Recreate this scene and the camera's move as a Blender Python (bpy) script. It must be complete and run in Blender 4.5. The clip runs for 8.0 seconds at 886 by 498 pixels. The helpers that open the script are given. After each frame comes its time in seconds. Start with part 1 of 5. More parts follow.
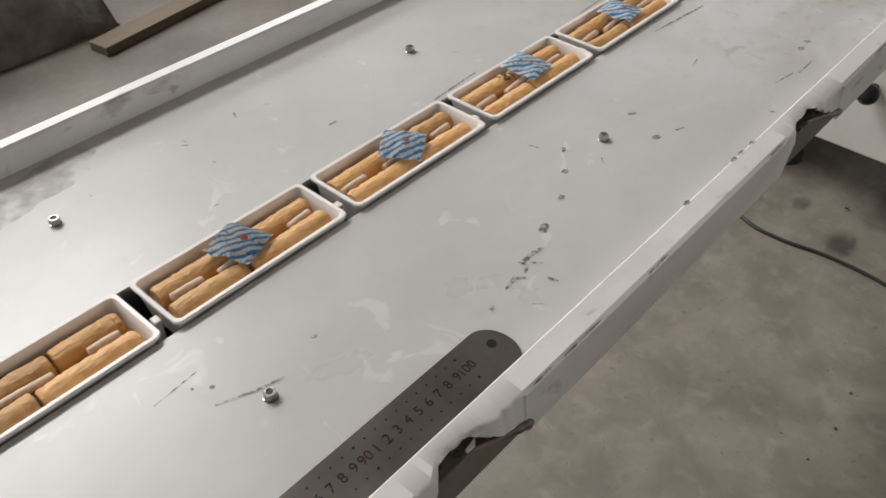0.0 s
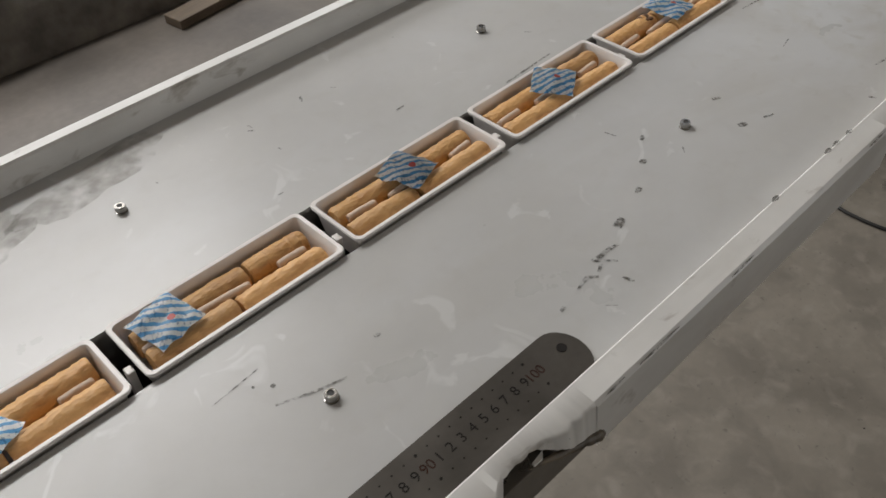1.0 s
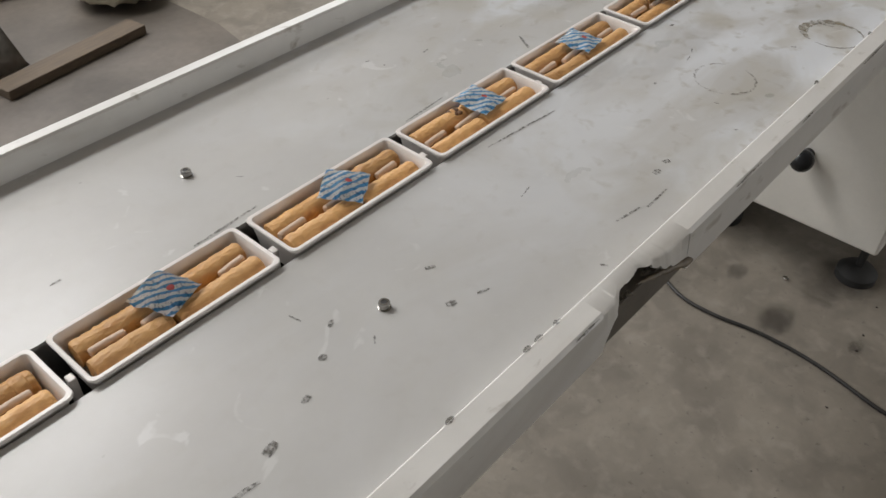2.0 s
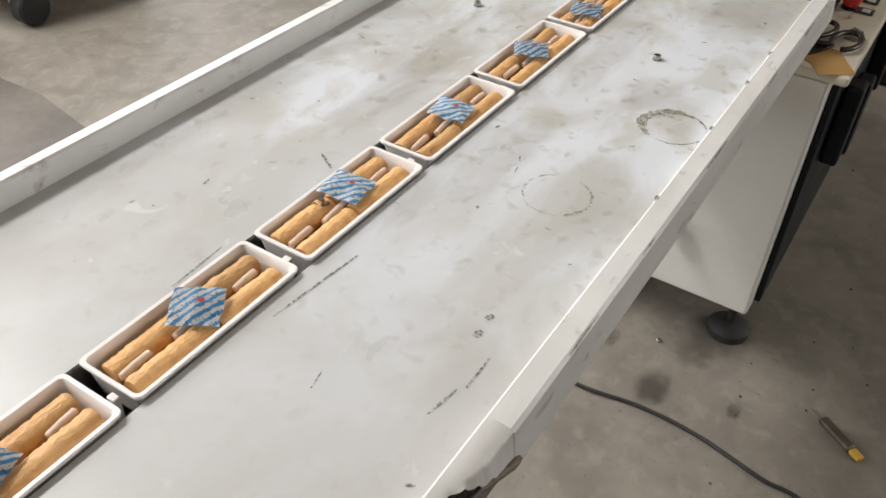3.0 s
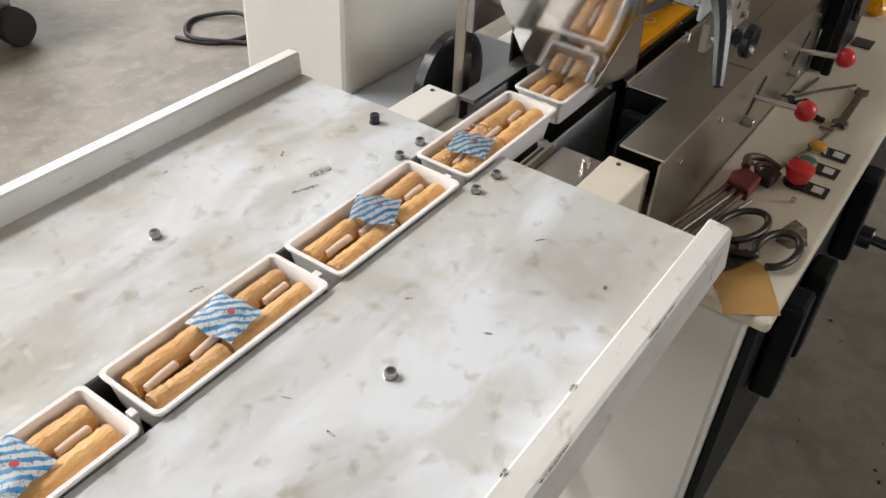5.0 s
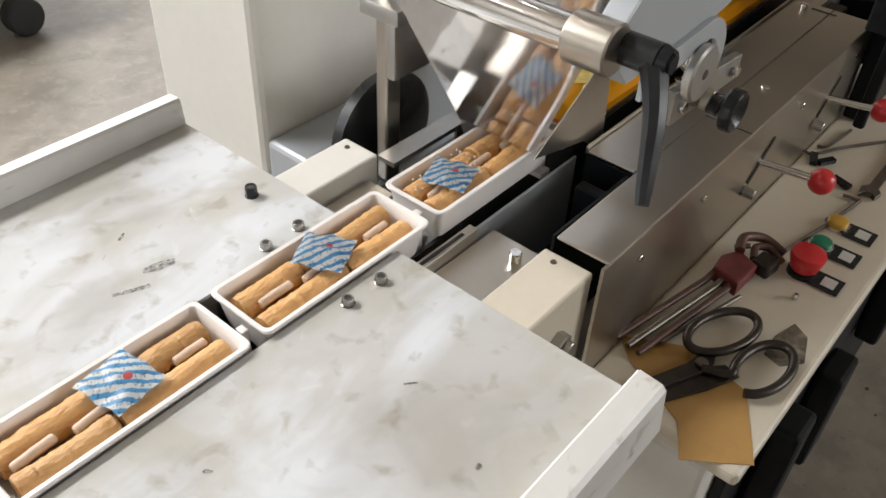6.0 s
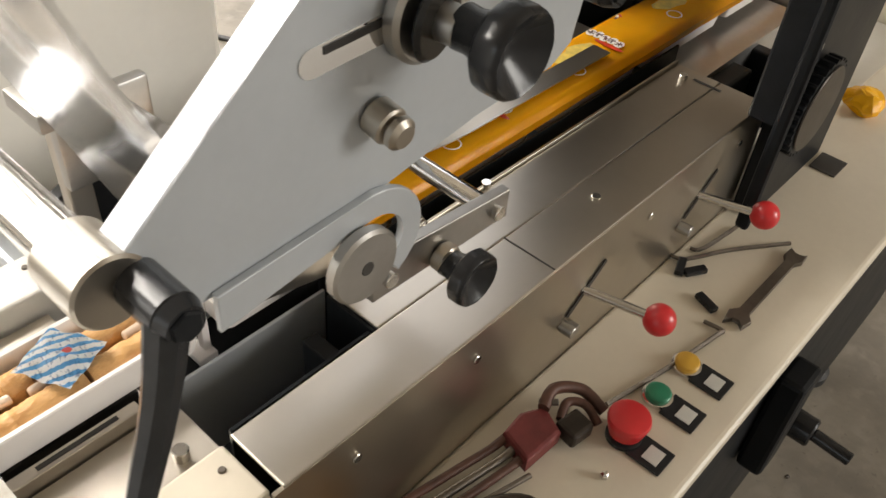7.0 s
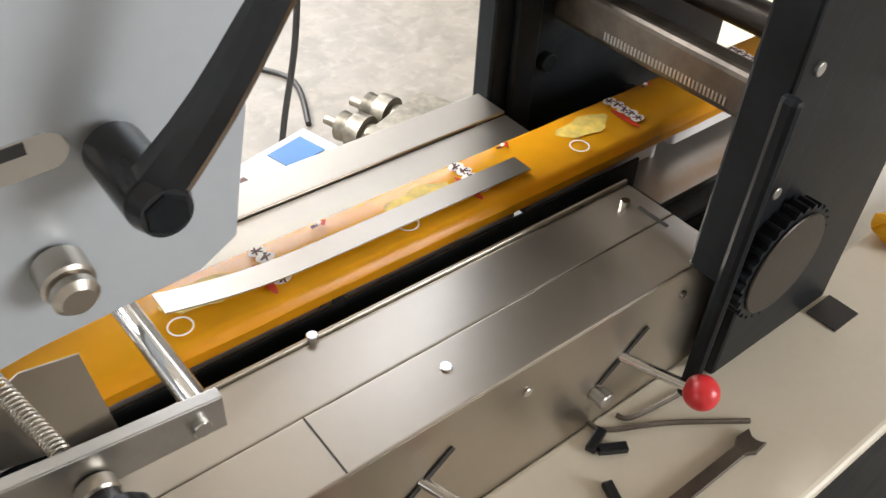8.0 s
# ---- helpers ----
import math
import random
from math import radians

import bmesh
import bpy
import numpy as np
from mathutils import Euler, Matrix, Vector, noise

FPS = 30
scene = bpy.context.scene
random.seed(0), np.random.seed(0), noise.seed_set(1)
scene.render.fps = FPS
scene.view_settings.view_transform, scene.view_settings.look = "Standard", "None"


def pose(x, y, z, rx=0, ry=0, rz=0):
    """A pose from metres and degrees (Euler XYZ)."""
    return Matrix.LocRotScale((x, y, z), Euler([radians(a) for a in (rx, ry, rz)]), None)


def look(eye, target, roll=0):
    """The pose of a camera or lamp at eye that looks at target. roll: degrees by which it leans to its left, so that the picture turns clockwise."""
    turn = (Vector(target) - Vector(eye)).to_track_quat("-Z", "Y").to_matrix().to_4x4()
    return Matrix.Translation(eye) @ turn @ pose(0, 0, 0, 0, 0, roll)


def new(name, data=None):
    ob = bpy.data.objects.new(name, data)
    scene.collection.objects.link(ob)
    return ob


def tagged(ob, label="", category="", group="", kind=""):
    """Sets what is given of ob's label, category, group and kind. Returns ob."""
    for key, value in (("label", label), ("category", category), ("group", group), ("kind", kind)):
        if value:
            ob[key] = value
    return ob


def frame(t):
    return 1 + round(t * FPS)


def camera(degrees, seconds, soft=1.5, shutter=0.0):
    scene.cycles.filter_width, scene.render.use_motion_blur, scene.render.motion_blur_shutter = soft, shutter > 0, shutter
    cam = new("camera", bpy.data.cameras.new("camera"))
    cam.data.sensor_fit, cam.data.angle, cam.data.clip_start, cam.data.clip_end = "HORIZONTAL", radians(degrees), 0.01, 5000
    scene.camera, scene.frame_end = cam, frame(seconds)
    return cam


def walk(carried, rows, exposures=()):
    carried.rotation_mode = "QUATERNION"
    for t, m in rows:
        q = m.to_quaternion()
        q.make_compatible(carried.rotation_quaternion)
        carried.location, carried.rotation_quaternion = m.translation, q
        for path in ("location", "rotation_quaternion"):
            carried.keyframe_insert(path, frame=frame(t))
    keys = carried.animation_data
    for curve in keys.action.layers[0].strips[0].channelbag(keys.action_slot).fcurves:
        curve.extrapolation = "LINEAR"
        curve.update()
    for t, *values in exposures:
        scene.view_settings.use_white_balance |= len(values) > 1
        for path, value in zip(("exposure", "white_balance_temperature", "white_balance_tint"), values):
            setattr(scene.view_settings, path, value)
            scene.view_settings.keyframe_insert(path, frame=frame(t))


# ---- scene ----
cam = camera(55.24, 8.0, shutter=0.08)
PATH = [
    (0, (-0.198, -0.328, 1.287), (0.926, 0.652, -0.045), 0.7),
    (0.5, (-0.262, -0.301, 1.274), (0.746, 0.758, -0.09), -0.9),
    (1, (-0.173, -0.305, 1.283), (0.804, 0.759, -0.1), -2.7),
    (1.5, (-0.017, -0.33, 1.293), (1.061, 0.685, -0.052), 0.5),
    (1.7, (0.032, -0.341, 1.294), (1.129, 0.668, -0.038), 0.9),
    (3, (0.3, -0.279, 1.296), (1.618, 0.521, 0.022), 2.6),
    (3.5, (0.462, -0.305, 1.299), (1.781, 0.513, 0.037), 4.4),
    (4, (0.595, -0.305, 1.287), (1.908, 0.535, 0.033), 3.8),
    (4.5, (0.766, -0.254, 1.282), (2.106, 0.556, 0.037), 3.1),
    (5.8, (1.116, -0.259, 1.264), (2.321, 0.701, -0.011), 3.6),
    (6, (1.171, -0.248, 1.258), (2.371, 0.703, -0.029), 3.1),
    (6.5, (1.317, -0.231, 1.262), (2.516, 0.647, -0.077), 3.3),
    (7, (1.501, -0.264, 1.26), (2.657, 0.668, -0.08), 5.4),
    (7.5, (1.639, -0.309, 1.27), (2.662, 0.775, -0.064), 2.8),
    (8, (1.779, -0.284, 1.253), (2.755, 0.862, -0.064), 3.5),
]
walk(cam, [(t, look(eye, target, roll)) for t, eye, target, roll in PATH],
     exposures=[(0.0, 0.1, 6500, 10), (0.5, -0.15, 6500, 10), (1.0, -0.32, 6500, 10), (1.5, -0.22, 6500, 10), (1.7, -0.2, 6500, 10), (2.8, 0.5, 6500, 10), (4.0, 0.66, 6500, 10), (6.0, 0.8, 6500, 10), (6.5, 0.98, 6600, 10), (7.0, 1.25, 7080, 10), (7.5, 1.6, 6950, 10), (8.0, 1.65, 6400, 10)])

# ---- light ----
Z = 0.823                      # height of the infeed table
world = bpy.data.worlds.new("world")
scene.world = world
world.use_nodes = True
wn = world.node_tree.nodes
sky = wn.new("ShaderNodeTexSky")
sky.sky_type, sky.sun_disc, sky.sun_elevation, sky.sun_rotation = "NISHITA", False, radians(35), radians(0)
world.node_tree.links.new(sky.outputs[0], wn["Background"].inputs[0])
wn["Background"].inputs[1].default_value = 0.1


def window_light(name, x, y, z, w, h, rx, rz, watts, colour=(1.0, 0.97, 0.93)):
    data = bpy.data.lights.new(name, "AREA")
    data.shape, data.size, data.size_y, data.energy, data.color = "RECTANGLE", w, h, watts, colour
    ob = new(name, data)
    ob.matrix_world = pose(x, y, z, rx, 0, rz)
    return ob


# daylight through the north window openings; south and west lamps are added fill
DAY = (1.0, 0.985, 0.965)
for wx in (-2.6, 0.6, 3.8):
    window_light("window_light", wx, 4.42, 2.35, 2.3, 2.1, -90, 0, 45, DAY)
window_light("window_light", 4.9, -4.42, 2.35, 2.3, 2.1, 90, 0, 86, DAY)
window_light("window_light", -4.42, -0.4, 2.35, 2.6, 2.1, 90, -90, 9, DAY)
# daylight from the roof; the second lamp is added for the deck to reflect
window_light("overhead_light", -0.1, 3.7, 4.46, 3.6, 1.0, 0, 0, 255, DAY)
window_light("overhead_light", 5.3, 2.85, 4.46, 3.4, 1.2, 0, 0, 11, DAY)


# ---- materials ----
def material(name, base, rough=0.5, metal=0.0, scale=8.0, vary=0.12, bump=0.0, fine=90.0, second=None, cover=0.55, stretch=None,
             emit=0.0, random_tint=0.0, alpha=None):
    """A surface with two scales of noise in colour and roughness, and fine relief."""
    m = bpy.data.materials.new(name)
    m.use_nodes = True
    nt = m.node_tree
    p = nt.nodes["Principled BSDF"]
    co = nt.nodes.new("ShaderNodeTexCoord")
    mp = nt.nodes.new("ShaderNodeMapping")
    nt.links.new(co.outputs["Object"], mp.inputs[0])
    if stretch:
        mp.inputs["Scale"].default_value = stretch
    big = nt.nodes.new("ShaderNodeTexNoise")
    big.inputs["Scale"].default_value, big.inputs["Detail"].default_value = scale, 6
    small = nt.nodes.new("ShaderNodeTexNoise")
    small.inputs["Scale"].default_value, small.inputs["Detail"].default_value = fine, 4
    for t in (big, small):
        nt.links.new(mp.outputs[0], t.inputs["Vector"])
    ramp = nt.nodes.new("ShaderNodeValToRGB")
    lo = second if second else tuple(c * (1 - vary) for c in base)
    hi = base if second else tuple(min(1, c * (1 + vary)) for c in base)
    ramp.color_ramp.elements[0].color, ramp.color_ramp.elements[1].color = (*lo, 1), (*hi, 1)
    ramp.color_ramp.elements[0].position, ramp.color_ramp.elements[1].position = cover - 0.2, cover + 0.12
    nt.links.new(big.outputs[0], ramp.inputs[0])
    mix = nt.nodes.new("ShaderNodeMixRGB")
    mix.blend_type = "MULTIPLY"
    mix.inputs[0].default_value = 1
    grain = nt.nodes.new("ShaderNodeMapRange")
    grain.inputs[3].default_value, grain.inputs[4].default_value = 1 - vary * 0.7, 1 + vary * 0.7
    nt.links.new(small.outputs[0], grain.inputs[0])
    nt.links.new(ramp.outputs[0], mix.inputs[1])
    nt.links.new(grain.outputs[0], mix.inputs[2])
    colour = mix.outputs[0]
    if random_tint:
        info = nt.nodes.new("ShaderNodeObjectInfo")
        hsv = nt.nodes.new("ShaderNodeHueSaturation")
        mr = nt.nodes.new("ShaderNodeMapRange")
        mr.inputs[3].default_value, mr.inputs[4].default_value = 1 - random_tint, 1 + random_tint
        nt.links.new(info.outputs["Random"], mr.inputs[0])
        nt.links.new(mr.outputs[0], hsv.inputs["Value"])
        nt.links.new(colour, hsv.inputs["Color"])
        colour = hsv.outputs[0]
    nt.links.new(colour, p.inputs["Base Color"])
    rr = nt.nodes.new("ShaderNodeMapRange")
    rr.inputs[3].default_value, rr.inputs[4].default_value = max(0.02, rough * 0.75), min(1, rough * 1.25)
    nt.links.new(big.outputs[0], rr.inputs[0])
    nt.links.new(rr.outputs[0], p.inputs["Roughness"])
    p.inputs["Metallic"].default_value = metal
    if bump:
        b = nt.nodes.new("ShaderNodeBump")
        b.inputs["Strength"].default_value, b.inputs["Distance"].default_value = bump, 0.002
        nt.links.new(small.outputs[0], b.inputs["Height"])
        nt.links.new(b.outputs[0], p.inputs["Normal"])
    if emit:
        p.inputs["Emission Color"].default_value, p.inputs["Emission Strength"].default_value = (*base, 1), emit
    if alpha is not None:
        fade = nt.nodes.new("ShaderNodeMapRange")
        fade.inputs[1].default_value, fade.inputs[2].default_value = 0.35, 0.65
        fade.inputs[3].default_value, fade.inputs[4].default_value = alpha[0], alpha[1]
        nt.links.new(small.outputs[0], fade.inputs[0])
        nt.links.new(fade.outputs[0], p.inputs["Alpha"])
    return m


def stain_layer(nt, co, src, scale, detail, lo, hi, colour, amount, warp, stretch=(1, 1, 1), way=None):
    """Mixes a second colour into src where warped noise lies between lo and hi; way scales it along the object."""
    mp = nt.nodes.new("ShaderNodeMapping")
    mp.inputs["Scale"].default_value = stretch
    nt.links.new(co.outputs["Object"], mp.inputs[0])
    n = nt.nodes.new("ShaderNodeTexNoise")
    n.inputs["Scale"].default_value, n.inputs["Detail"].default_value, n.inputs["Distortion"].default_value = scale, detail, warp
    nt.links.new(mp.outputs[0], n.inputs["Vector"])
    r = nt.nodes.new("ShaderNodeMapRange")
    r.inputs[1].default_value, r.inputs[2].default_value, r.inputs[3].default_value, r.inputs[4].default_value = lo, hi, 0.0, amount
    nt.links.new(n.outputs[0], r.inputs[0])
    fac = r.outputs[0]
    if way is not None:
        mu = nt.nodes.new("ShaderNodeMath")
        mu.operation = "MULTIPLY"
        nt.links.new(fac, mu.inputs[0])
        nt.links.new(way, mu.inputs[1])
        fac = mu.outputs[0]
    mx = nt.nodes.new("ShaderNodeMixRGB")
    mx.inputs[2].default_value = (*colour, 1)
    nt.links.new(fac, mx.inputs[0])
    nt.links.new(src, mx.inputs[1])
    return mx.outputs[0]


def sheet_material():
    """Grey painted sheet: paler bluish patches and brownish grime that grow towards the machine end, fine scuffs."""
    m = material("painted_sheet", (0.475, 0.47, 0.455), 0.3, 0.0, 9, 0.04, 0.02, 70)
    nt = m.node_tree
    p = nt.nodes["Principled BSDF"]
    src = p.inputs["Base Color"].links[0].from_socket
    co = nt.nodes.new("ShaderNodeTexCoord")
    sep = nt.nodes.new("ShaderNodeSeparateXYZ")
    nt.links.new(co.outputs["Object"], sep.inputs[0])
    grow = nt.nodes.new("ShaderNodeMapRange")
    grow.inputs[1].default_value, grow.inputs[2].default_value, grow.inputs[3].default_value, grow.inputs[4].default_value = 0.45, 1.0, 0.12, 1.0
    nt.links.new(sep.outputs["X"], grow.inputs[0])
    way = grow.outputs[0]
    c = stain_layer(nt, co, src, 6.5, 5, 0.44, 0.62, (0.64, 0.665, 0.70), 0.85, 1.2, (0.7, 1.2, 1), way)
    c = stain_layer(nt, co, c, 14.0, 6, 0.50, 0.62, (0.405, 0.38, 0.315), 0.45, 0.5, (0.9, 1.1, 1), way)
    c = stain_layer(nt, co, c, 46.0, 6, 0.58, 0.72, (0.28, 0.245, 0.18), 0.55, 0.3, (1, 1, 1), way)
    c = stain_layer(nt, co, c, 22.0, 3, 0.66, 0.72, (0.62, 0.62, 0.61), 0.5, 1.5)
    nt.links.new(c, p.inputs["Base Color"])
    return m


def concrete_material():
    """Worn workshop concrete: warm grey, with trodden-in dark patches, pale scuffs and fine pitting."""
    m = material("concrete_floor", (0.212, 0.189, 0.157), 0.5, 0.0, 5.0, 0.14, 0.3, 60)
    nt = m.node_tree
    p = nt.nodes["Principled BSDF"]
    co = nt.nodes.new("ShaderNodeTexCoord")
    c = stain_layer(nt, co, p.inputs["Base Color"].links[0].from_socket, 9.0, 7, 0.46, 0.66, (0.135, 0.12, 0.10), 0.6, 0.6)
    c = stain_layer(nt, co, c, 24.0, 8, 0.52, 0.74, (0.30, 0.275, 0.235), 0.5, 0.35)
    c = stain_layer(nt, co, c, 70.0, 4, 0.64, 0.74, (0.10, 0.088, 0.074), 0.6, 0.3)
    nt.links.new(c, p.inputs["Base Color"])
    return m


def lip_material():
    """Off-white painted fold with brown rubbed dirt in streaks along its length."""
    m = material("sheet_lip", (0.70, 0.69, 0.665), 0.35, 0.0, 9, 0.05, 0.02, 80)
    nt = m.node_tree
    p = nt.nodes["Principled BSDF"]
    co = nt.nodes.new("ShaderNodeTexCoord")
    c = stain_layer(nt, co, p.inputs["Base Color"].links[0].from_socket, 16.0, 6, 0.50, 0.74, (0.46, 0.43, 0.38), 0.5, 0.5, (0.35, 1.5, 1.5))
    c = stain_layer(nt, co, c, 60.0, 6, 0.62, 0.76, (0.26, 0.22, 0.17), 0.7, 0.4, (0.5, 1, 1))
    nt.links.new(c, p.inputs["Base Color"])
    return m


SHEET = sheet_material()
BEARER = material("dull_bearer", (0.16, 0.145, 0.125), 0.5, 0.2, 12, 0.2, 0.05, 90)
EDGE = lip_material()
CURL = material("dirty_torn_sheet", (0.20, 0.165, 0.12), 0.5, 0.0, 60, 0.35, 0.5, 180, second=(0.05, 0.042, 0.034), cover=0.5)
CREAM = material("cream_enamel", (0.66, 0.60, 0.49), 0.35, 0.0, 5, 0.05, 0.02, 120)
WHITE = material("white_enamel", (0.72, 0.70, 0.65), 0.4, 0.0, 4, 0.05, 0.02, 90)
STEEL = material("brushed_stainless", (0.525, 0.485, 0.425), 0.31, 1.0, 5, 0.05)
STEEL_DULL = material("dull_stainless", (0.47, 0.46, 0.44), 0.38, 1.0, 10, 0.12, 0.03, 140)
CHROME = material("chrome", (0.72, 0.71, 0.69), 0.12, 1.0, 12, 0.05)
CAST = material("grey_painted_plate", (0.455, 0.485, 0.515), 0.36, 0.3, 6, 0.05, 0.03, 160)
BLACK = material("black_plastic", (0.018, 0.019, 0.021), 0.24, 0.0, 30, 0.2, 0.03, 200)
# black paint of the frames, also used where deep shade is put into colour
BLACKPAINT_SHADE = material("black_paint_and_shade", (0.010, 0.0115, 0.0135), 0.42, 0.0, 14, 0.35, 0.08, 160)
BLACK.node_tree.nodes["Principled BSDF"].inputs["Specular IOR Level"].default_value = 0.35
BLACKPAINT_SHADE.node_tree.nodes["Principled BSDF"].inputs["Specular IOR Level"].default_value = 0.16
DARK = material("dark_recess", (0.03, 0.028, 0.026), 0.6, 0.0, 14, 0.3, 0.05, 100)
RUBBER = material("black_rubber", (0.025, 0.025, 0.025), 0.7, 0.0, 25, 0.2, 0.05, 200)
RED = material("red_plastic", (0.62, 0.03, 0.035), 0.3, 0.0, 20, 0.08)
GREEN = material("green_plastic", (0.02, 0.22, 0.12), 0.35, 0.0, 20, 0.08)
YELLOW = material("yellow_plastic", (0.62, 0.36, 0.05), 0.35, 0.0, 20, 0.08)
TRAY = material("white_tray_plastic", (0.80, 0.76, 0.73), 0.35, 0.0, 20, 0.03, 0.02, 150)
PASTRY = material("baked_pastry", (0.66, 0.375, 0.145), 0.5, 0.0, 75, 0.16, 0.9, 300, second=(0.46, 0.205, 0.062), cover=0.40, stretch=(0.45, 1, 1), random_tint=0.2)
CRACK = material("dark_filling", (0.11, 0.05, 0.02), 0.7, 0.0, 60, 0.3, 0.6, 200)
STICK = material("pale_sugar_stick", (0.66, 0.50, 0.38), 0.6, 0.0, 60, 0.1, 0.3, 250)
FLOOR = concrete_material()
WALLM = material("plaster_wall", (0.45, 0.435, 0.41), 0.8, 0.0, 1.2, 0.06, 0.1, 30)
CEIL = material("metal_ceiling", (0.36, 0.315, 0.255), 0.6, 0.0, 1.5, 0.06, 0.1, 30)
ORANGE = material("orange_film", (0.93, 0.47, 0.016), 0.22, 0.0, 22, 0.05, 0.02, 60)
ORANGE.node_tree.nodes["Principled BSDF"].inputs["Specular IOR Level"].default_value = 0.3
FOIL = material("silver_film", (0.86, 0.86, 0.87), 0.085, 1.0, 12, 0.03)
PRINT_DARK = material("dark_print", (0.09, 0.03, 0.02), 0.3, 0.0, 40, 0.1)
PRINT_RED = material("red_print", (0.55, 0.05, 0.02), 0.3, 0.0, 40, 0.1)
PRINT_WHITE = material("white_print", (0.85, 0.82, 0.76), 0.3, 0.0, 40, 0.05)
PRINT_YELLOW = material("yellow_print", (0.75, 0.55, 0.12), 0.3, 0.0, 90, 0.3, second=(0.55, 0.42, 0.12))
RULER = material("worn_steel_ruler", (0.105, 0.096, 0.085), 0.34, 0.75, 18, 0.15, 0.05, 160)
INK = material("black_ink", (0.02, 0.018, 0.017), 0.6, 0.0, 60, 0.2)
INK_RED = material("red_ink", (0.045, 0.022, 0.017), 0.6, 0.0, 60, 0.2)
for ink in (INK, INK_RED):
    ink.node_tree.nodes["Principled BSDF"].inputs["Specular IOR Level"].default_value = 0.1
RING = material("brown_ring_stain", (0.22, 0.185, 0.12), 0.5, 0.0, 30, 0.3, 0.0, 150, alpha=(0.2, 0.72))
STAIN = material("dark_smear", (0.10, 0.09, 0.075), 0.6, 0.0, 30, 0.3, 0.0, 330, alpha=(0.0, 0.8))
SMEAR_FAINT = material("faint_brown_smear", (0.20, 0.17, 0.13), 0.6, 0.0, 30, 0.3, 0.0, 260, alpha=(0.0, 0.55))
STAIN_SOFT = material("oil_spot", (0.17, 0.145, 0.105), 0.5, 0.0, 30, 0.3, 0.0, 60, alpha=(0.15, 0.62))
WET = material("wet_smear", (0.36, 0.34, 0.30), 0.10, 0.0, 30, 0.2, 0.0, 60, alpha=(0.0, 0.38))
TOOL = material("worn_tool_steel", (0.16, 0.14, 0.12), 0.4, 0.85, 40, 0.2, 0.1, 200)
TOOL_DARK = material("blackened_tool_steel", (0.05, 0.042, 0.036), 0.35, 0.7, 40, 0.25, 0.1, 200)
RUSTY = material("rusty_red_tool", (0.15, 0.028, 0.028), 0.45, 0.2, 40, 0.25, 0.1, 200)
BROWN = material("brown_grip", (0.085, 0.036, 0.024), 0.5, 0.1, 40, 0.3, 0.1, 200)
CARD = material("tan_card", (0.42, 0.24, 0.075), 0.7, 0.0, 14, 0.1, 0.1, 120)
LABEL = material("pale_label", (0.60, 0.60, 0.57), 0.5, 0.0, 60, 0.06)
# unseen end wall, kept dark brown so the deck's reflection turns brown
DIM_WALL = material("brown_reflected_wall", (0.17, 0.14, 0.105), 0.8, 0.0, 1.2, 0.1, 0.1, 30)
SCREW = material("oiled_screw_steel", (0.34, 0.33, 0.31), 0.25, 1.0, 40, 0.15, 0.05, 200)
CABLE = material("black_cable", (0.02, 0.019, 0.018), 0.5, 0.0, 50, 0.2)
PLASTIC_BAG = material("clear_plastic_sheeting", (0.20, 0.18, 0.155), 0.12, 0.1, 9, 0.5, 0.9, 26, second=(0.10, 0.09, 0.08))
BATTEN = material("dusty_timber", (0.12, 0.09, 0.062), 0.7, 0.0, 14, 0.2, 0.2, 80, stretch=(1, 8, 8))
MAT = material("dark_floor_sheet", (0.115, 0.10, 0.085), 0.45, 0.0, 3, 0.3, 0.2, 40)
CLOTH = material("pale_sack", (0.62, 0.58, 0.45), 0.8, 0.0, 12, 0.1, 0.3, 90)
BRASS = material("oily_fitting_metal", (0.22, 0.20, 0.16), 0.4, 0.8, 30, 0.3)


